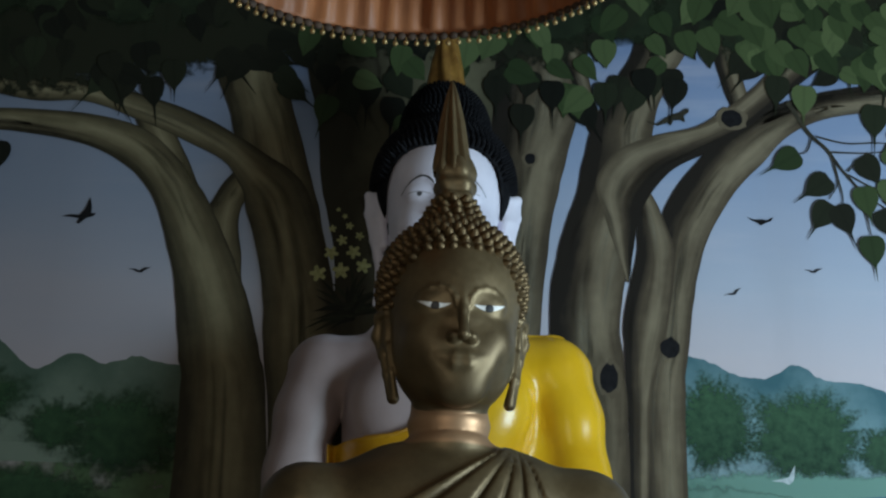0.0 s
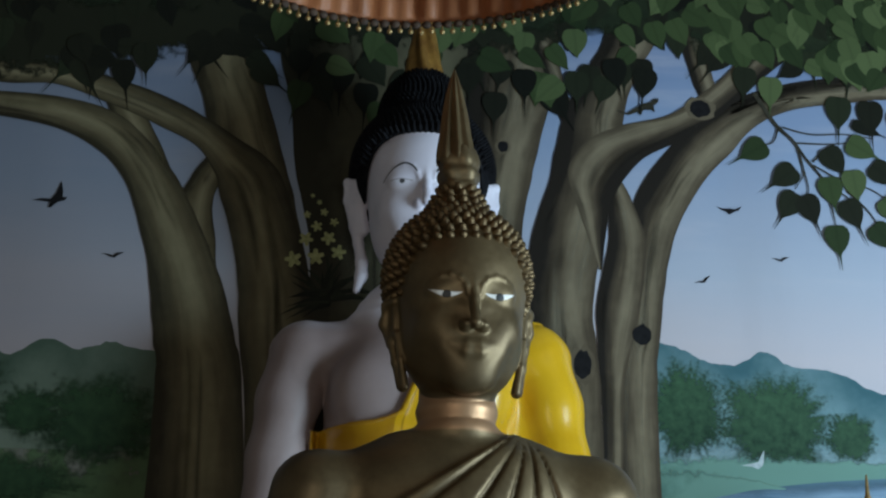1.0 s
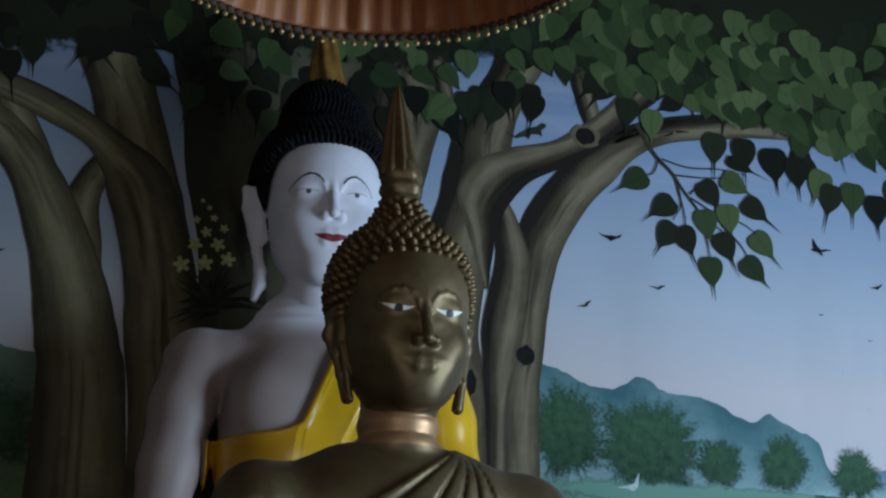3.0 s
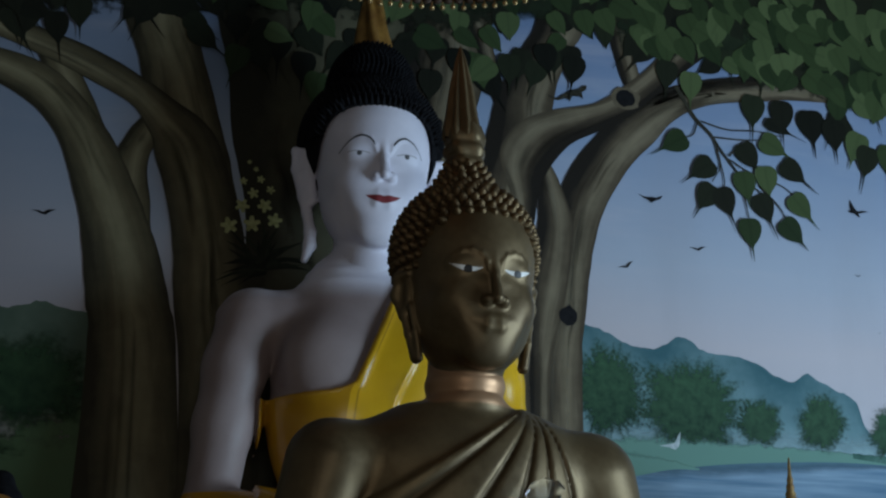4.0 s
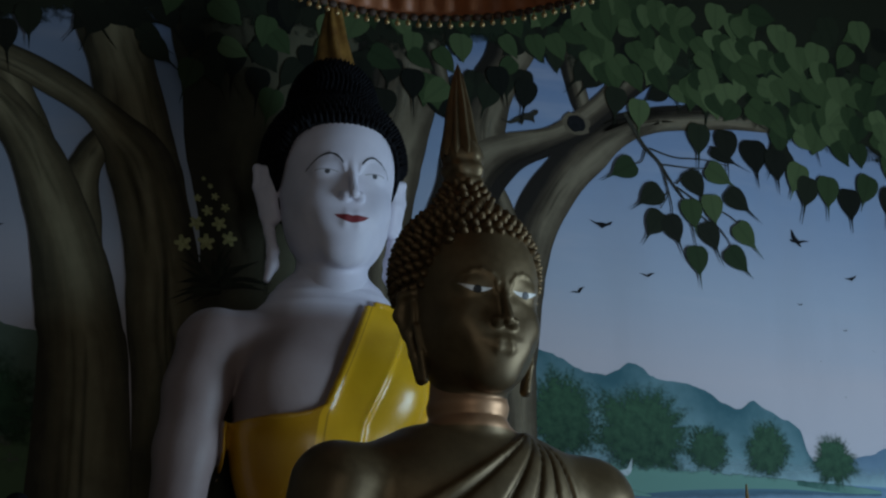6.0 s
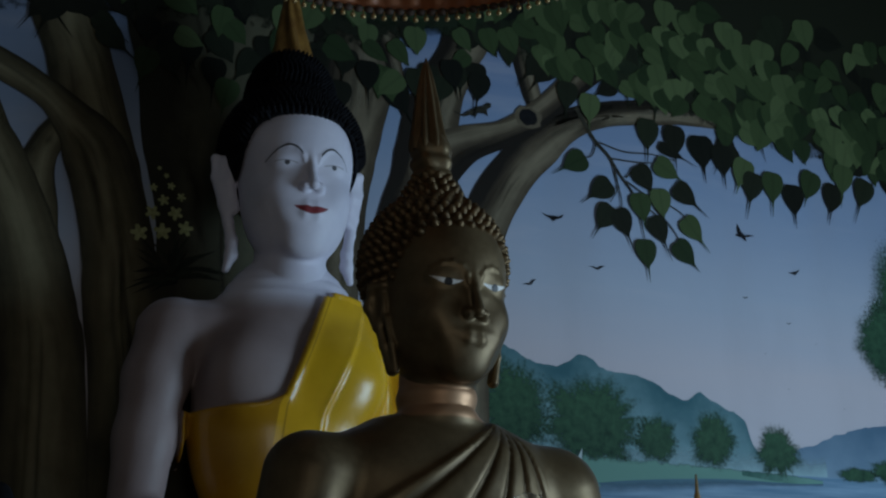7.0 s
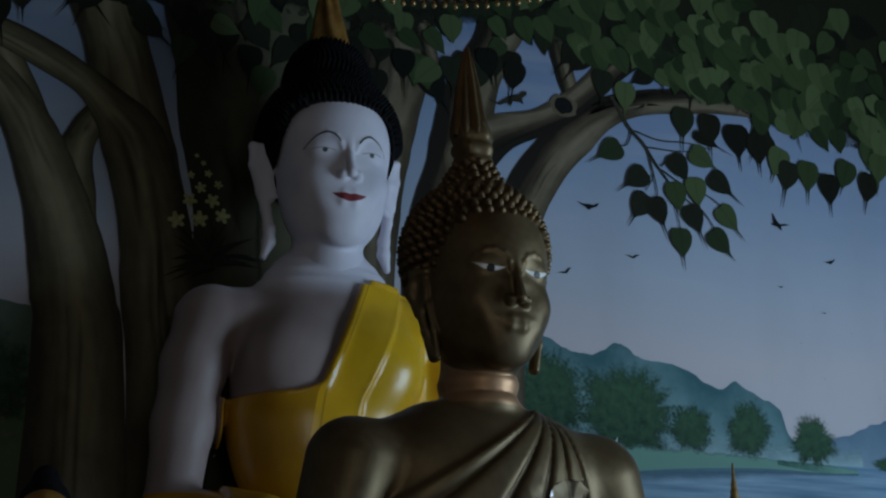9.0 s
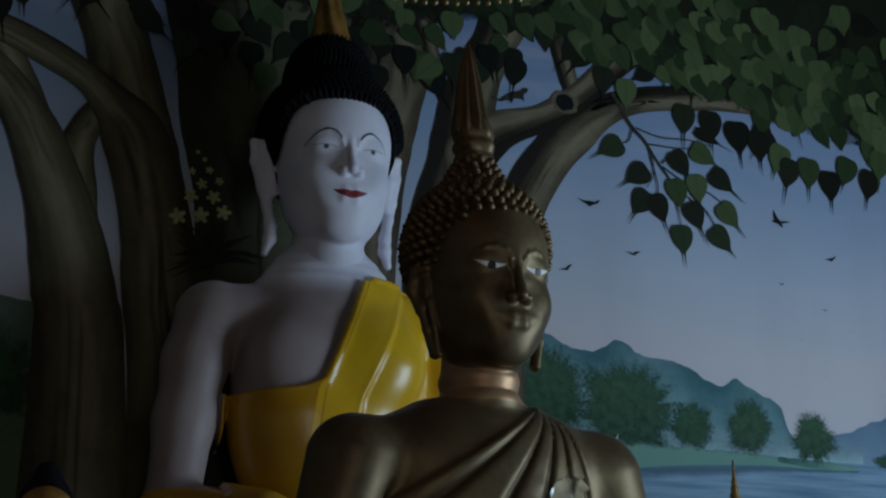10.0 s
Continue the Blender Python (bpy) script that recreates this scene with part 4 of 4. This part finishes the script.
def face_cut(P, half, top, z0, power=4.0):
    """The opening that a hair cap leaves for the face: a rounded arch, only in front."""
    a = (np.abs(P[0] / half) ** power + np.abs(np.maximum(P[2] - z0, 0) / (top - z0)) ** power) ** (1 / power)
    return np.maximum((a - 1) * half, P[1] - 0.03)


# ---- gold-coloured bronze statue in front ----
def bronze_statue():
    clay = Clay(["eye", "pupil", "darkening", "copper"])
    # head, with the eyes at height 0
    P = grid(-0.20, 0.20, -0.20, 0.20, -0.26, 0.20, 0.0026)
    f = face_solid(P, (1.0, 1.0, 1.02))
    hair = ell(P, (0, 0.030, 0.075), (0.143, 0.150, 0.150))
    hair = smax(hair, -face_cut(P, 0.118, 0.120, -0.035, 3.0), 0.006)
    hair = smax(hair, -(P[2] + 0.075 - 0.25 * P[1]), 0.01)
    f = smin(f, hair, 0.003)
    f = smin(f, ear_solid(P, 1.0, 0.136, 0.012, -0.178, 0.118), 0.006)
    neck = smin(ell((P[0], P[1], P[2]), (0, 0.015, -0.18), (0.076, 0.076, 0.12)), f, 0.012)
    V, F = skin(neck, (-0.20, -0.20, -0.26), 0.0026)
    # darker under the front of the chin and in the mouth line
    darkening = 0.6 * sstep(-V[:, 2], 0.14, 0.19) * sstep(-V[:, 1], -0.05, 0.05) + 0.35 * np.exp(-((np.abs(V[:, 2] + 0.1095) / 0.003) ** 2)) * (np.abs(V[:, 0]) < 0.045) * (V[:, 1] < -0.11)
    eye = almond(V, 0.055, 0.034, 0.0036, 0.0066, 0.10, 6.0)
    px = np.abs(V[:, 0]) - 0.054
    pupil = np.where(V[:, 1] < 0, 0.0088 - np.sqrt(px ** 2 + (V[:, 2] + 0.0022) ** 2), -1)
    pupil = np.minimum(pupil, eye + 0.0025)
    clay.add(V, F, 0, eye=eye, pupil=pupil, darkening=np.clip(darkening, 0, 1), copper=sstep(-V[:, 2], 0.188, 0.20) * sstep(-np.hypot(V[:, 0], V[:, 1] - 0.015), -0.105, -0.095))
    # rows of curls
    def keep(p):
        return abs(p.x / 0.121) ** 3 + (max(p.z + 0.035, 0) / 0.160) ** 3 > 1.0 or p.y > 0.03
    for p, n in scalp_points(18, (0, 0.030, 0.075), (0.144, 0.151, 0.150), lambda p: keep(p) and p.z > -0.07 + 0.25 * p.y):
        clay.curl(p, n, 0.0128, 0.018, 1)
    # the raised crown of curls and the flame on it
    for i in range(6):
        t = i / 5
        r, z = 0.082 * (1 - t) + 0.036 * t, 0.185 + 0.085 * t
        m = int(2 * math.pi * r / 0.023)
        for j in range(m):
            a = 2 * math.pi * (j + 0.5 * (i % 2)) / m
            clay.curl((r * math.cos(a), 0.030 + r * math.sin(a), z), (math.cos(a), math.sin(a), 0.65), 0.0115, 0.016, 1)
    clay.lathe([(0.105, 0.165), (0.082, 0.195), (0.055, 0.245), (0.036, 0.275), (0.001, 0.278)], (0, 0.03, 0), 1)
    # swirled bud, then a tall flame with upright furrows
    clay.lathe([(0.026, 0.264), (0.037, 0.270), (0.0425, 0.279), (0.041, 0.288), (0.037, 0.292), (0.0415, 0.298), (0.0450, 0.308), (0.0435, 0.319), (0.039, 0.324), (0.0425, 0.331), (0.0440, 0.342), (0.0400, 0.356), (0.034, 0.370)], (0.001, 0.03, 0), 0, seg=60, flutes=5, depth=0.075, twist=38.0)
    clay.lathe([(0.037, 0.338), (0.0385, 0.352), (0.0365, 0.370), (0.0330, 0.390), (0.0300, 0.412), (0.0275, 0.434), (0.0245, 0.456), (0.0205, 0.478), (0.0160, 0.502), (0.0110, 0.526), (0.0055, 0.546), (0.001, 0.560)],
               (0, 0.03, 0), 0, seg=72, flutes=9, depth=0.14, twist=5.0, lean=(-0.018, 0.0))
    # body: chest, shoulders, arms, folded legs; the robe is pleated from its left shoulder
    S = 0.0052
    P = grid(-0.52, 0.52, -0.36, 0.34, -0.86, -0.12, S)
    f = ell(P, (0, 0.03, -0.53), (0.245, 0.150, 0.27))
    f = smin(f, ell(P, (0, 0.035, -0.368), (0.285, 0.115, 0.115)), 0.07)
    f = smin(f, cap(P, (0, 0.02, -0.15), (0, 0.025, -0.30), 0.077, 0.082), 0.016)
    for sx in (-1, 1):
        f = smin(f, chain(P, [(sx * 0.278, 0.035, -0.385, 0.092), (sx * 0.345, 0.03, -0.60, 0.072), (sx * 0.33, -0.07, -0.72, 0.060), (sx * 0.14, -0.20, -0.75, 0.045)], 0.03), 0.035)
        f = smin(f, chain(P, [(sx * 0.12, 0.0, -0.78, 0.10), (sx * 0.38, -0.14, -0.80, 0.085), (sx * 0.05, -0.22, -0.80, 0.07)], 0.03), 0.04)
    # bare on one shoulder; pleats fan out below the other
    ax, az = 0.135, -0.235
    ang = np.arctan2(P[0] - ax, az - P[2] + 0 * P[1] + 1e-6)
    dist = np.sqrt((P[0] - ax) ** 2 + (az - P[2]) ** 2) + 0 * P[1]
    edge = sstep(ang, -1.02, -0.99)
    wave = 1 - np.exp(-(np.abs(np.sin(ang * 10.5)) / 0.36) ** 2)
    wave = wave * (1 - sstep(ang, 0.42, 0.60)) + sstep(ang, 0.42, 0.60)
    f = f - edge * (0.004 + 0.009 * wave * sstep(dist, 0.0, 0.10)) * (P[1] < 0.12)
    # neck rings
    f = f - 0.007 * np.exp(-((P[2] + 0.252) / 0.017) ** 2) - 0.005 * np.exp(-((P[2] + 0.206) / 0.014) ** 2) + 0.003 * np.exp(-((P[2] + 0.230) / 0.0045) ** 2)
    V, F = skin(f, (-0.52, -0.36, -0.86), S)
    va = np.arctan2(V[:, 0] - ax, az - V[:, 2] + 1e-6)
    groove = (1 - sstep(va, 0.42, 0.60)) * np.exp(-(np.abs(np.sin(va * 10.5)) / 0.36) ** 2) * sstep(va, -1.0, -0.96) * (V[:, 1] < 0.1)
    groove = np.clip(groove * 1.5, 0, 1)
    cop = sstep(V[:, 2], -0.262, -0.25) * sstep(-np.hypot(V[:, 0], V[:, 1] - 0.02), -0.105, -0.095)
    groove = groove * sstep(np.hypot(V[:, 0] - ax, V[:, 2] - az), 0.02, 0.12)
    clay.add(V, F, 0, darkening=np.clip(groove, 0, 1), copper=cop)
    ob = clay.build("bronze_statue", [MAT_BRONZE, MAT_CURL], (0.038, 0.13, 1.75), radians(7))
    return tagged(ob, "seated bronze-gold statue with curled hair and flame crown", "statue")


bronze_statue()


# ---- white painted statue behind ----
def white_statue():
    clay = Clay(["eye", "pupil", "brow", "lip", "robe", "wrap", "body_shade", "lash"])
    P = grid(-0.26, 0.26, -0.26, 0.24, -0.36, 0.26, 0.0035)
    w, d, h = 1.17, 1.16, 1.28
    f = face_solid(P, (w, d, h), 0.116, -0.061, -0.098, ((0.016, 0.004), (0.021, 0.018), (0.032, 0.031), (0.050, 0.038), (0.072, 0.030), (0.092, 0.010)), 0.0012)
    # broad flat ears that stand out at the top and end in a long flicked lobe
    ax = (np.abs(P[0]), P[1], P[2])
    ear = chain(ax, [(0.158, 0.020, 0.052, 0.013), (0.206, 0.050, 0.064, 0.011), (0.204, 0.050, 0.010, 0.012), (0.185, 0.038, -0.070, 0.013), (0.172, 0.030, -0.120, 0.014), (0.162, 0.026, -0.175, 0.016), (0.162, 0.028, -0.212, 0.017), (0.174, 0.034, -0.252, 0.010)], 0.010)
    ear = smin(ear, chain(ax, [(0.162, 0.024, 0.045, 0.015), (0.172, 0.030, -0.010, 0.017), (0.160, 0.024, -0.085, 0.015)], 0.010), 0.012)
    ear = smin(ear, chain(ax, [(0.184, 0.037, 0.046, 0.015), (0.188, 0.040, -0.010, 0.016), (0.172, 0.031, -0.090, 0.014)], 0.010), 0.012)
    f = smin(f, ear, 0.008)
    f = smin(f, ell(P, (0, 0.02, -0.26), (0.096, 0.096, 0.17)), 0.015)
    V, F = skin(f, (-0.26, -0.26, -0.36), 0.0035)
    front = V[:, 1] < -0.05
    eye = almond(V, 0.066, 0.030, 0.0050, 0.0055, 0.06, 5.0)
    pupil = np.where(front, 0.0066 - np.sqrt((np.abs(V[:, 0]) - 0.065) ** 2 + (V[:, 2] - 0.001) ** 2), -1)
    pupil = np.minimum(pupil, eye + 0.001)
    bx = np.abs(V[:, 0]) - 0.060
    arc = 0.050 - np.where(bx < 0, 21.0, 15.0) * bx ** 2
    lean = np.sqrt(1 + (2 * np.where(bx < 0, 21.0, 15.0) * bx) ** 2)
    brow = np.where(front & (bx > -0.036) & (bx < 0.054), 0.0026 - 0.0016 * sstep(bx, 0.0, 0.054) - np.abs(V[:, 2] - arc) / lean, -1)
    lx = np.clip(np.abs(V[:, 0]) / 0.049, 0, 1.5)
    top = -0.1185 - 0.0025 * np.exp(-(V[:, 0] / 0.007) ** 2) - 0.001 * lx
    low = -0.1405 + 0.0215 * lx ** 1.9
    lip = np.where(front & (lx < 1), np.minimum(top - V[:, 2], V[:, 2] - low), -1)
    clay.add(V, F, 0, eye=eye, pupil=pupil, brow=brow, lip=lip, body_shade=-0.33 - V[:, 2],
             lash=np.where(front & (np.abs(np.abs(V[:, 0]) - 0.066) < 0.031), V[:, 2] - 0.06 * (np.abs(V[:, 0]) - 0.066) - 0.0062 * (1 - ((np.abs(V[:, 0]) - 0.066) / 0.036) ** 2), -1))
    # black cap of hair with rows of small spikes
    P = grid(-0.26, 0.26, -0.26, 0.26, -0.16, 0.42, 0.006)
    g = ell(P, (0, 0.030, 0.085), (0.186, 0.192, 0.192))
    g = smin(g, ell(P, (0, 0.045, 0.245), (0.114, 0.114, 0.150)), 0.05)
    g = smax(g, -face_cut(P, 0.156, 0.143, -0.05), 0.004)
    g = smax(g, -(P[2] + 0.12 - 0.2 * P[1]), 0.01)
    V, F = skin(g, (-0.26, -0.26, -0.16), 0.006)
    clay.add(V, F, 1)

    def keep(p):
        if abs(p.x) > 0.14 and p.z < 0.07 and p.y < 0.10:
            return False
        return (abs(p.x / 0.164) ** 4 + abs(max(p.z + 0.05, 0) / 0.198) ** 4 > 1.0 or p.y > 0.05) and p.z > -0.10 + 0.2 * p.y
    for p, n in scalp_points(36, (0, 0.030, 0.085), (0.187, 0.193, 0.193), keep):
        clay.curl(p, n + Vector((0, 0, 0.35)), 0.0058, 0.021, 1)
    for p, n in scalp_points(28, (0, 0.045, 0.245), (0.116, 0.116, 0.151), lambda p: p.z > 0.20):
        clay.curl(p, n + Vector((0, 0, 0.35)), 0.0058, 0.019, 1)
    # twisted gold spire
    prof = [(0.056, 0.362), (0.060, 0.372), (0.056, 0.384)] + [(0.053 * (1 - t) ** 0.9 + 0.003, 0.384 + 0.26 * t) for t in np.linspace(0, 1, 22)]
    clay.lathe(prof, (0, 0.045, 0), 2, seg=36, flutes=6, depth=0.16, twist=24)
    # body
    S = 0.007
    P = grid(-0.66, 0.66, -0.46, 0.32, -1.17, -0.16, S)
    f = ell(P, (0, 0.04, -0.61), (0.250, 0.160, 0.42))
    f = smin(f, cap(P, (-0.285, 0.05, -0.436), (0.285, 0.05, -0.436), 0.092, 0.092), 0.03)
    f = smin(f, ell(P, (0, 0.045, -0.420), (0.40, 0.085, 0.092)), 0.012)
    f = smin(f, cap(P, (0, 0.025, -0.18), (0, 0.03, -0.38), 0.096, 0.098), 0.012)
    for sx in (-1, 1):
        f = smin(f, chain(P, [(sx * 0.308, 0.05, -0.432, 0.090), (sx * 0.345, 0.045, -0.56, 0.082), (sx * 0.370, 0.035, -0.72, 0.076), (sx * 0.400, 0.0, -0.94, 0.066), (sx * 0.22, -0.20, -0.99, 0.055)], 0.03), 0.014)
        f = smin(f, chain(P, [(sx * 0.12, 0.02, -1.02, 0.10), (sx * 0.46, -0.02, -1.03, 0.10), (sx * 0.05, -0.24, -1.04, 0.08)], 0.03), 0.02)
        f = smin(f, ell(P, (sx * 0.115, -0.06, -0.55), (0.115, 0.075, 0.11)), 0.06)
    # the robe hangs between chest and covered arm
    f = smin(f, cap(P, (0.24, 0.07, -0.56), (0.31, 0.05, -0.98), 0.075, 0.090), 0.03)
    f = f - 0.003 * np.exp(-((P[2] + 0.325) / 0.007) ** 2) - 0.003 * np.exp(-((P[2] + 0.292) / 0.006) ** 2) - 0.002 * np.exp(-((P[2] + 0.262) / 0.006) ** 2)

    def sash_line(z):
        """The sash's hem, slanting down the chest and then nearly straight down."""
        return 0.060 - 0.42 * np.clip(-0.335 - z, 0, 0.31) - 0.10 * np.clip(-0.645 - z, 0, 9)

    def robe_edge(x, z):
        """Positive on the robe: right of a line down the chest that bends level under the arm."""
        line = x - sash_line(z)
        level = -0.646 + 0.03 * np.exp(-np.clip(sash_line(z) - x, 0, 9) / 0.035) - z
        return np.maximum(line, level)
    r = robe_edge(P[0], P[2]) + 0 * P[1]
    arm = P[0] < -0.285 - 0.10 * np.clip(-0.75 - P[2], 0, 1)
    r = np.where(arm + 0 * P[1] > 0, -0.5, r)
    r = np.where(P[2] > -0.335, np.minimum(np.minimum(r, P[0] - 0.085), -0.318 - P[2]), r)
    # hem, overlapping band down the front, soft folds
    band = (P[0] - 0.188 + 0.45 * np.clip(-0.36 - P[2], 0, 0.30) + 0.12 * np.clip(-0.66 - P[2], 0, 9)) + 0 * P[1]
    thick = 0.010 * sstep(r, -0.004, 0.006) + 0.004 * np.exp(-((r - 0.012) / 0.010) ** 2) + 0.007 * sstep(-band, -0.004, 0.008) * (r > 0)
    thick = thick + 0.003 * np.exp(-((band + 0.006) / 0.008) ** 2) * (r > 0)
    f = f - thick
    V, F = skin(f, (-0.66, -0.46, -1.17), S)
    rv = robe_edge(V[:, 0], V[:, 2])
    rv = np.where(V[:, 0] < -0.285 - 0.10 * np.clip(-0.75 - V[:, 2], 0, 1), -0.5, rv)
    rv = np.where(V[:, 2] > -0.335, np.minimum(np.minimum(rv, V[:, 0] - 0.085), -0.318 - V[:, 2]), rv)
    rv = np.maximum(rv, -0.905 - V[:, 2])
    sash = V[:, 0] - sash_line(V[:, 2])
    clay.add(V, F, 0, robe=rv, wrap=-sash, body_shade=-0.33 - V[:, 2])
    ob = clay.build("white_statue", [MAT_CEMENT, MAT_HAIR, MAT_GOLDPAINT], (0.019, 1.10, 2.347))
    return tagged(ob, "large white seated statue in a glossy yellow robe", "statue")


white_statue()


# ---- ceremonial umbrella above the bronze statue ----
def umbrella(cx, cy, z, R):
    top = new("ceremonial_umbrella")
    top.location = (cx, cy, z)
    tagged(top, "hanging orange satin ceremonial umbrella with a beaded fringe", "umbrella")
    seg, verts, faces = 360, [], []
    rows = [(0.0, R + 0.004), (0.006, R + 0.006), (0.012, R), (0.10, R - 0.01), (0.20, R - 0.02), (0.235, R - 0.03), (0.30, R - 0.16), (0.36, R * 0.35), (0.40, 0.02)]
    for i, (h, r) in enumerate(rows):
        amp = 0.006 if 2 <= i <= 5 else 0.001
        for j in range(seg):
            a = 2 * math.pi * j / seg
            rr = r + amp * (math.sin(a * 60) + 0.6 * math.sin(a * 37 + 2))
            verts.append((rr * math.cos(a), rr * math.sin(a), h))
    for i in range(len(rows) - 1):
        for j in range(seg):
            faces.append((i * seg + j, i * seg + (j + 1) % seg, (i + 1) * seg + (j + 1) % seg, (i + 1) * seg + j))
    link_mesh("canopy", verts, faces, MAT_SATIN, top, "pleated orange satin")
    # dark braid along the hem, and a row of hanging beads
    bm = bmesh.new()
    n = 126
    for j in range(n):
        a = 2 * math.pi * j / n
        bmesh.ops.create_uvsphere(bm, u_segments=8, v_segments=5, radius=0.011, matrix=Matrix.Translation((R * math.cos(a), R * math.sin(a), -0.008)) @ Matrix.Rotation(a, 4, 'Z') @ Matrix.Diagonal((0.7, 1.15, 0.9, 1)))
    part("braid", bm, MAT_BRAID, top, "dark scalloped braid", True)
    bead = bpy.data.meshes.new("fringe_bead")
    bm = bmesh.new()
    bmesh.ops.create_uvsphere(bm, u_segments=8, v_segments=6, radius=0.0065)
    bmesh.ops.create_cone(bm, segments=6, radius1=0.002, radius2=0.002, depth=0.016, matrix=Matrix.Translation((0, 0, 0.009)))
    bm.to_mesh(bead)
    bm.free()
    bead.polygons.foreach_set("use_smooth", [True] * len(bead.polygons))
    bead.materials.append(MAT_BEAD)
    for j in range(n):
        a = 2 * math.pi * (j + 0.5) / n
        ob = new("fringe_bead", bead)
        ob.parent = top
        ob.location = (R * math.cos(a), R * math.sin(a), -0.026 + 0.002 * math.sin(j * 2.3))
    bm = bmesh.new()
    bmesh.ops.create_cone(bm, segments=10, radius1=0.008, radius2=0.008, depth=4.3 - z - 0.38, cap_ends=True, matrix=Matrix.Translation((0, 0, 0.38 + (4.3 - z - 0.38) / 2)))
    part("hanging_cord", bm, MAT_BRAID, top, "", True)


umbrella(-0.085, -0.10, 2.54, 0.50)


# ---- small things at the edges of the altar ----
def small_statue(x, y, z, s, mats, label, name):
    clay = Clay(["eye", "pupil", "darkening", "copper"])
    P = grid(-0.20, 0.20, -0.20, 0.20, -0.30, 0.20, 0.006)
    f = face_solid(P, (1.0, 1.0, 1.0))
    f = smin(f, ear_solid(P, 1.0, 0.136, 0.012, -0.178, 0.118), 0.006)
    f = smin(f, ell(P, (0, 0.015, -0.22), (0.075, 0.075, 0.15)), 0.012)
    V, F = skin(f, (-0.20, -0.20, -0.30), 0.006)
    arcx = np.abs(V[:, 0]) - 0.054
    pupil = np.where((V[:, 1] < -0.05) & (np.abs(arcx) < 0.045), 0.003 - np.abs(V[:, 2] - (0.042 - 9 * arcx ** 2)), -1)
    clay.add(V * s, F, 0, pupil=pupil)
    P = grid(-0.20, 0.20, -0.20, 0.22, -0.12, 0.34, 0.007)
    g = smin(ell(P, (0, 0.025, 0.075), (0.140, 0.150, 0.150)), ell(P, (0, 0.03, 0.21), (0.075, 0.075, 0.085)), 0.03)
    g = smax(g, -ell(P, (0, -0.12, -0.03), (0.120, 0.21, 0.142)), 0.005)
    V, F = skin(g, (-0.20, -0.20, -0.12), 0.007)
    clay.add(V * s, F, 1)
    P = grid(-0.44, 0.44, -0.28, 0.28, -0.86, -0.20, 0.012)
    f = smin(ell(P, (0, 0.02, -0.50), (0.20, 0.13, 0.28)), ell(P, (0, 0.03, -0.37), (0.28, 0.11, 0.10)), 0.06)
    for sx in (-1, 1):
        f = smin(f, chain(P, [(sx * 0.26, 0.03, -0.38, 0.08), (sx * 0.32, 0.0, -0.62, 0.06), (sx * 0.12, -0.15, -0.72, 0.05)], 0.03), 0.03)
        f = smin(f, chain(P, [(sx * 0.10, 0.0, -0.75, 0.09), (sx * 0.33, -0.10, -0.77, 0.08), (sx * 0.04, -0.17, -0.77, 0.06)], 0.03), 0.04)
    V, F = skin(f, (-0.44, -0.28, -0.86), 0.012)
    clay.add(V * s, F, 0)
    ob = clay.build(name, mats, (x, y, z), radians(-8))
    return tagged(ob, label, "statue")


small_statue(-0.857, -0.15, 1.1866, 0.31, [MAT_GOLDPAINT, MAT_HAIR], "small gold-painted statue with black hair", "small_statue")


def spire(x, y, z):
    clay = Clay(["eye", "pupil", "darkening", "copper"])
    clay.lathe([(0.0, -0.05), (0.11, -0.05), (0.11, -0.02), (0.095, 0.0), (0.095, 0.03), (0.08, 0.04), (0.08, 0.07), (0.066, 0.09), (0.05, 0.13), (0.040, 0.16), (0.043, 0.175), (0.030, 0.19), (0.026, 0.215), (0.029, 0.222), (0.013, 0.232), (0.016, 0.240), (0.010, 0.250), (0.0125, 0.258), (0.008, 0.270), (0.0095, 0.278), (0.006, 0.290), (0.0025, 0.338), (0.0, 0.342)], (0, 0, 0), 0, seg=20)
    ob = clay.build("gilded_spire", [MAT_BEAD], (x, y, z))
    return tagged(ob, "small tiered gilded spire on the rear altar", "ornament")


spire(1.19, 1.04, 1.27)


# ---- clear plastic bow on the chest of the bronze statue ----
m = Mat("clear_plastic", 0.12)
m.b.inputs["Transmission Weight"].default_value = 0.97
m.b.inputs["IOR"].default_value = 1.12
m.colour((0.92, 0.94, 0.95)).bump(m.noise(60, 3), 0.3, 0.003)
MAT_CLEAR = m.m


def plastic_bow(x, y, z):
    top = new("plastic_bow")
    top.location = (x, y, z)
    tagged(top, "clear plastic ribbon bow on the bronze chest", "ribbon bow")
    r = random.Random(2)
    for k in range(7):
        a = -0.5 + math.pi * k / 5.0
        l, w = r.uniform(0.030, 0.048), r.uniform(0.008, 0.013)
        verts, faces, n = [], [], 14
        for i in range(n + 1):
            t = i / n
            s = math.sin(math.pi * t)
            px, pz = l * s * math.cos(a) + 0.012 * (t - 0.5) * -math.sin(a), l * s * math.sin(a) + 0.012 * (t - 0.5) * math.cos(a)
            py = -0.022 * math.sin(2 * math.pi * t) * 0.6 - 0.012 * s
            ww = w * (0.35 + 0.65 * s)
            verts += [(px - math.sin(a) * ww, py, pz + math.cos(a) * ww), (px + math.sin(a) * ww, py + 0.002, pz - math.cos(a) * ww)]
            if i:
                faces.append((2 * i - 2, 2 * i - 1, 2 * i + 1, 2 * i))
        link_mesh("loop", verts, faces, MAT_CLEAR, top)


plastic_bow(0.155, 0.0, 1.292)
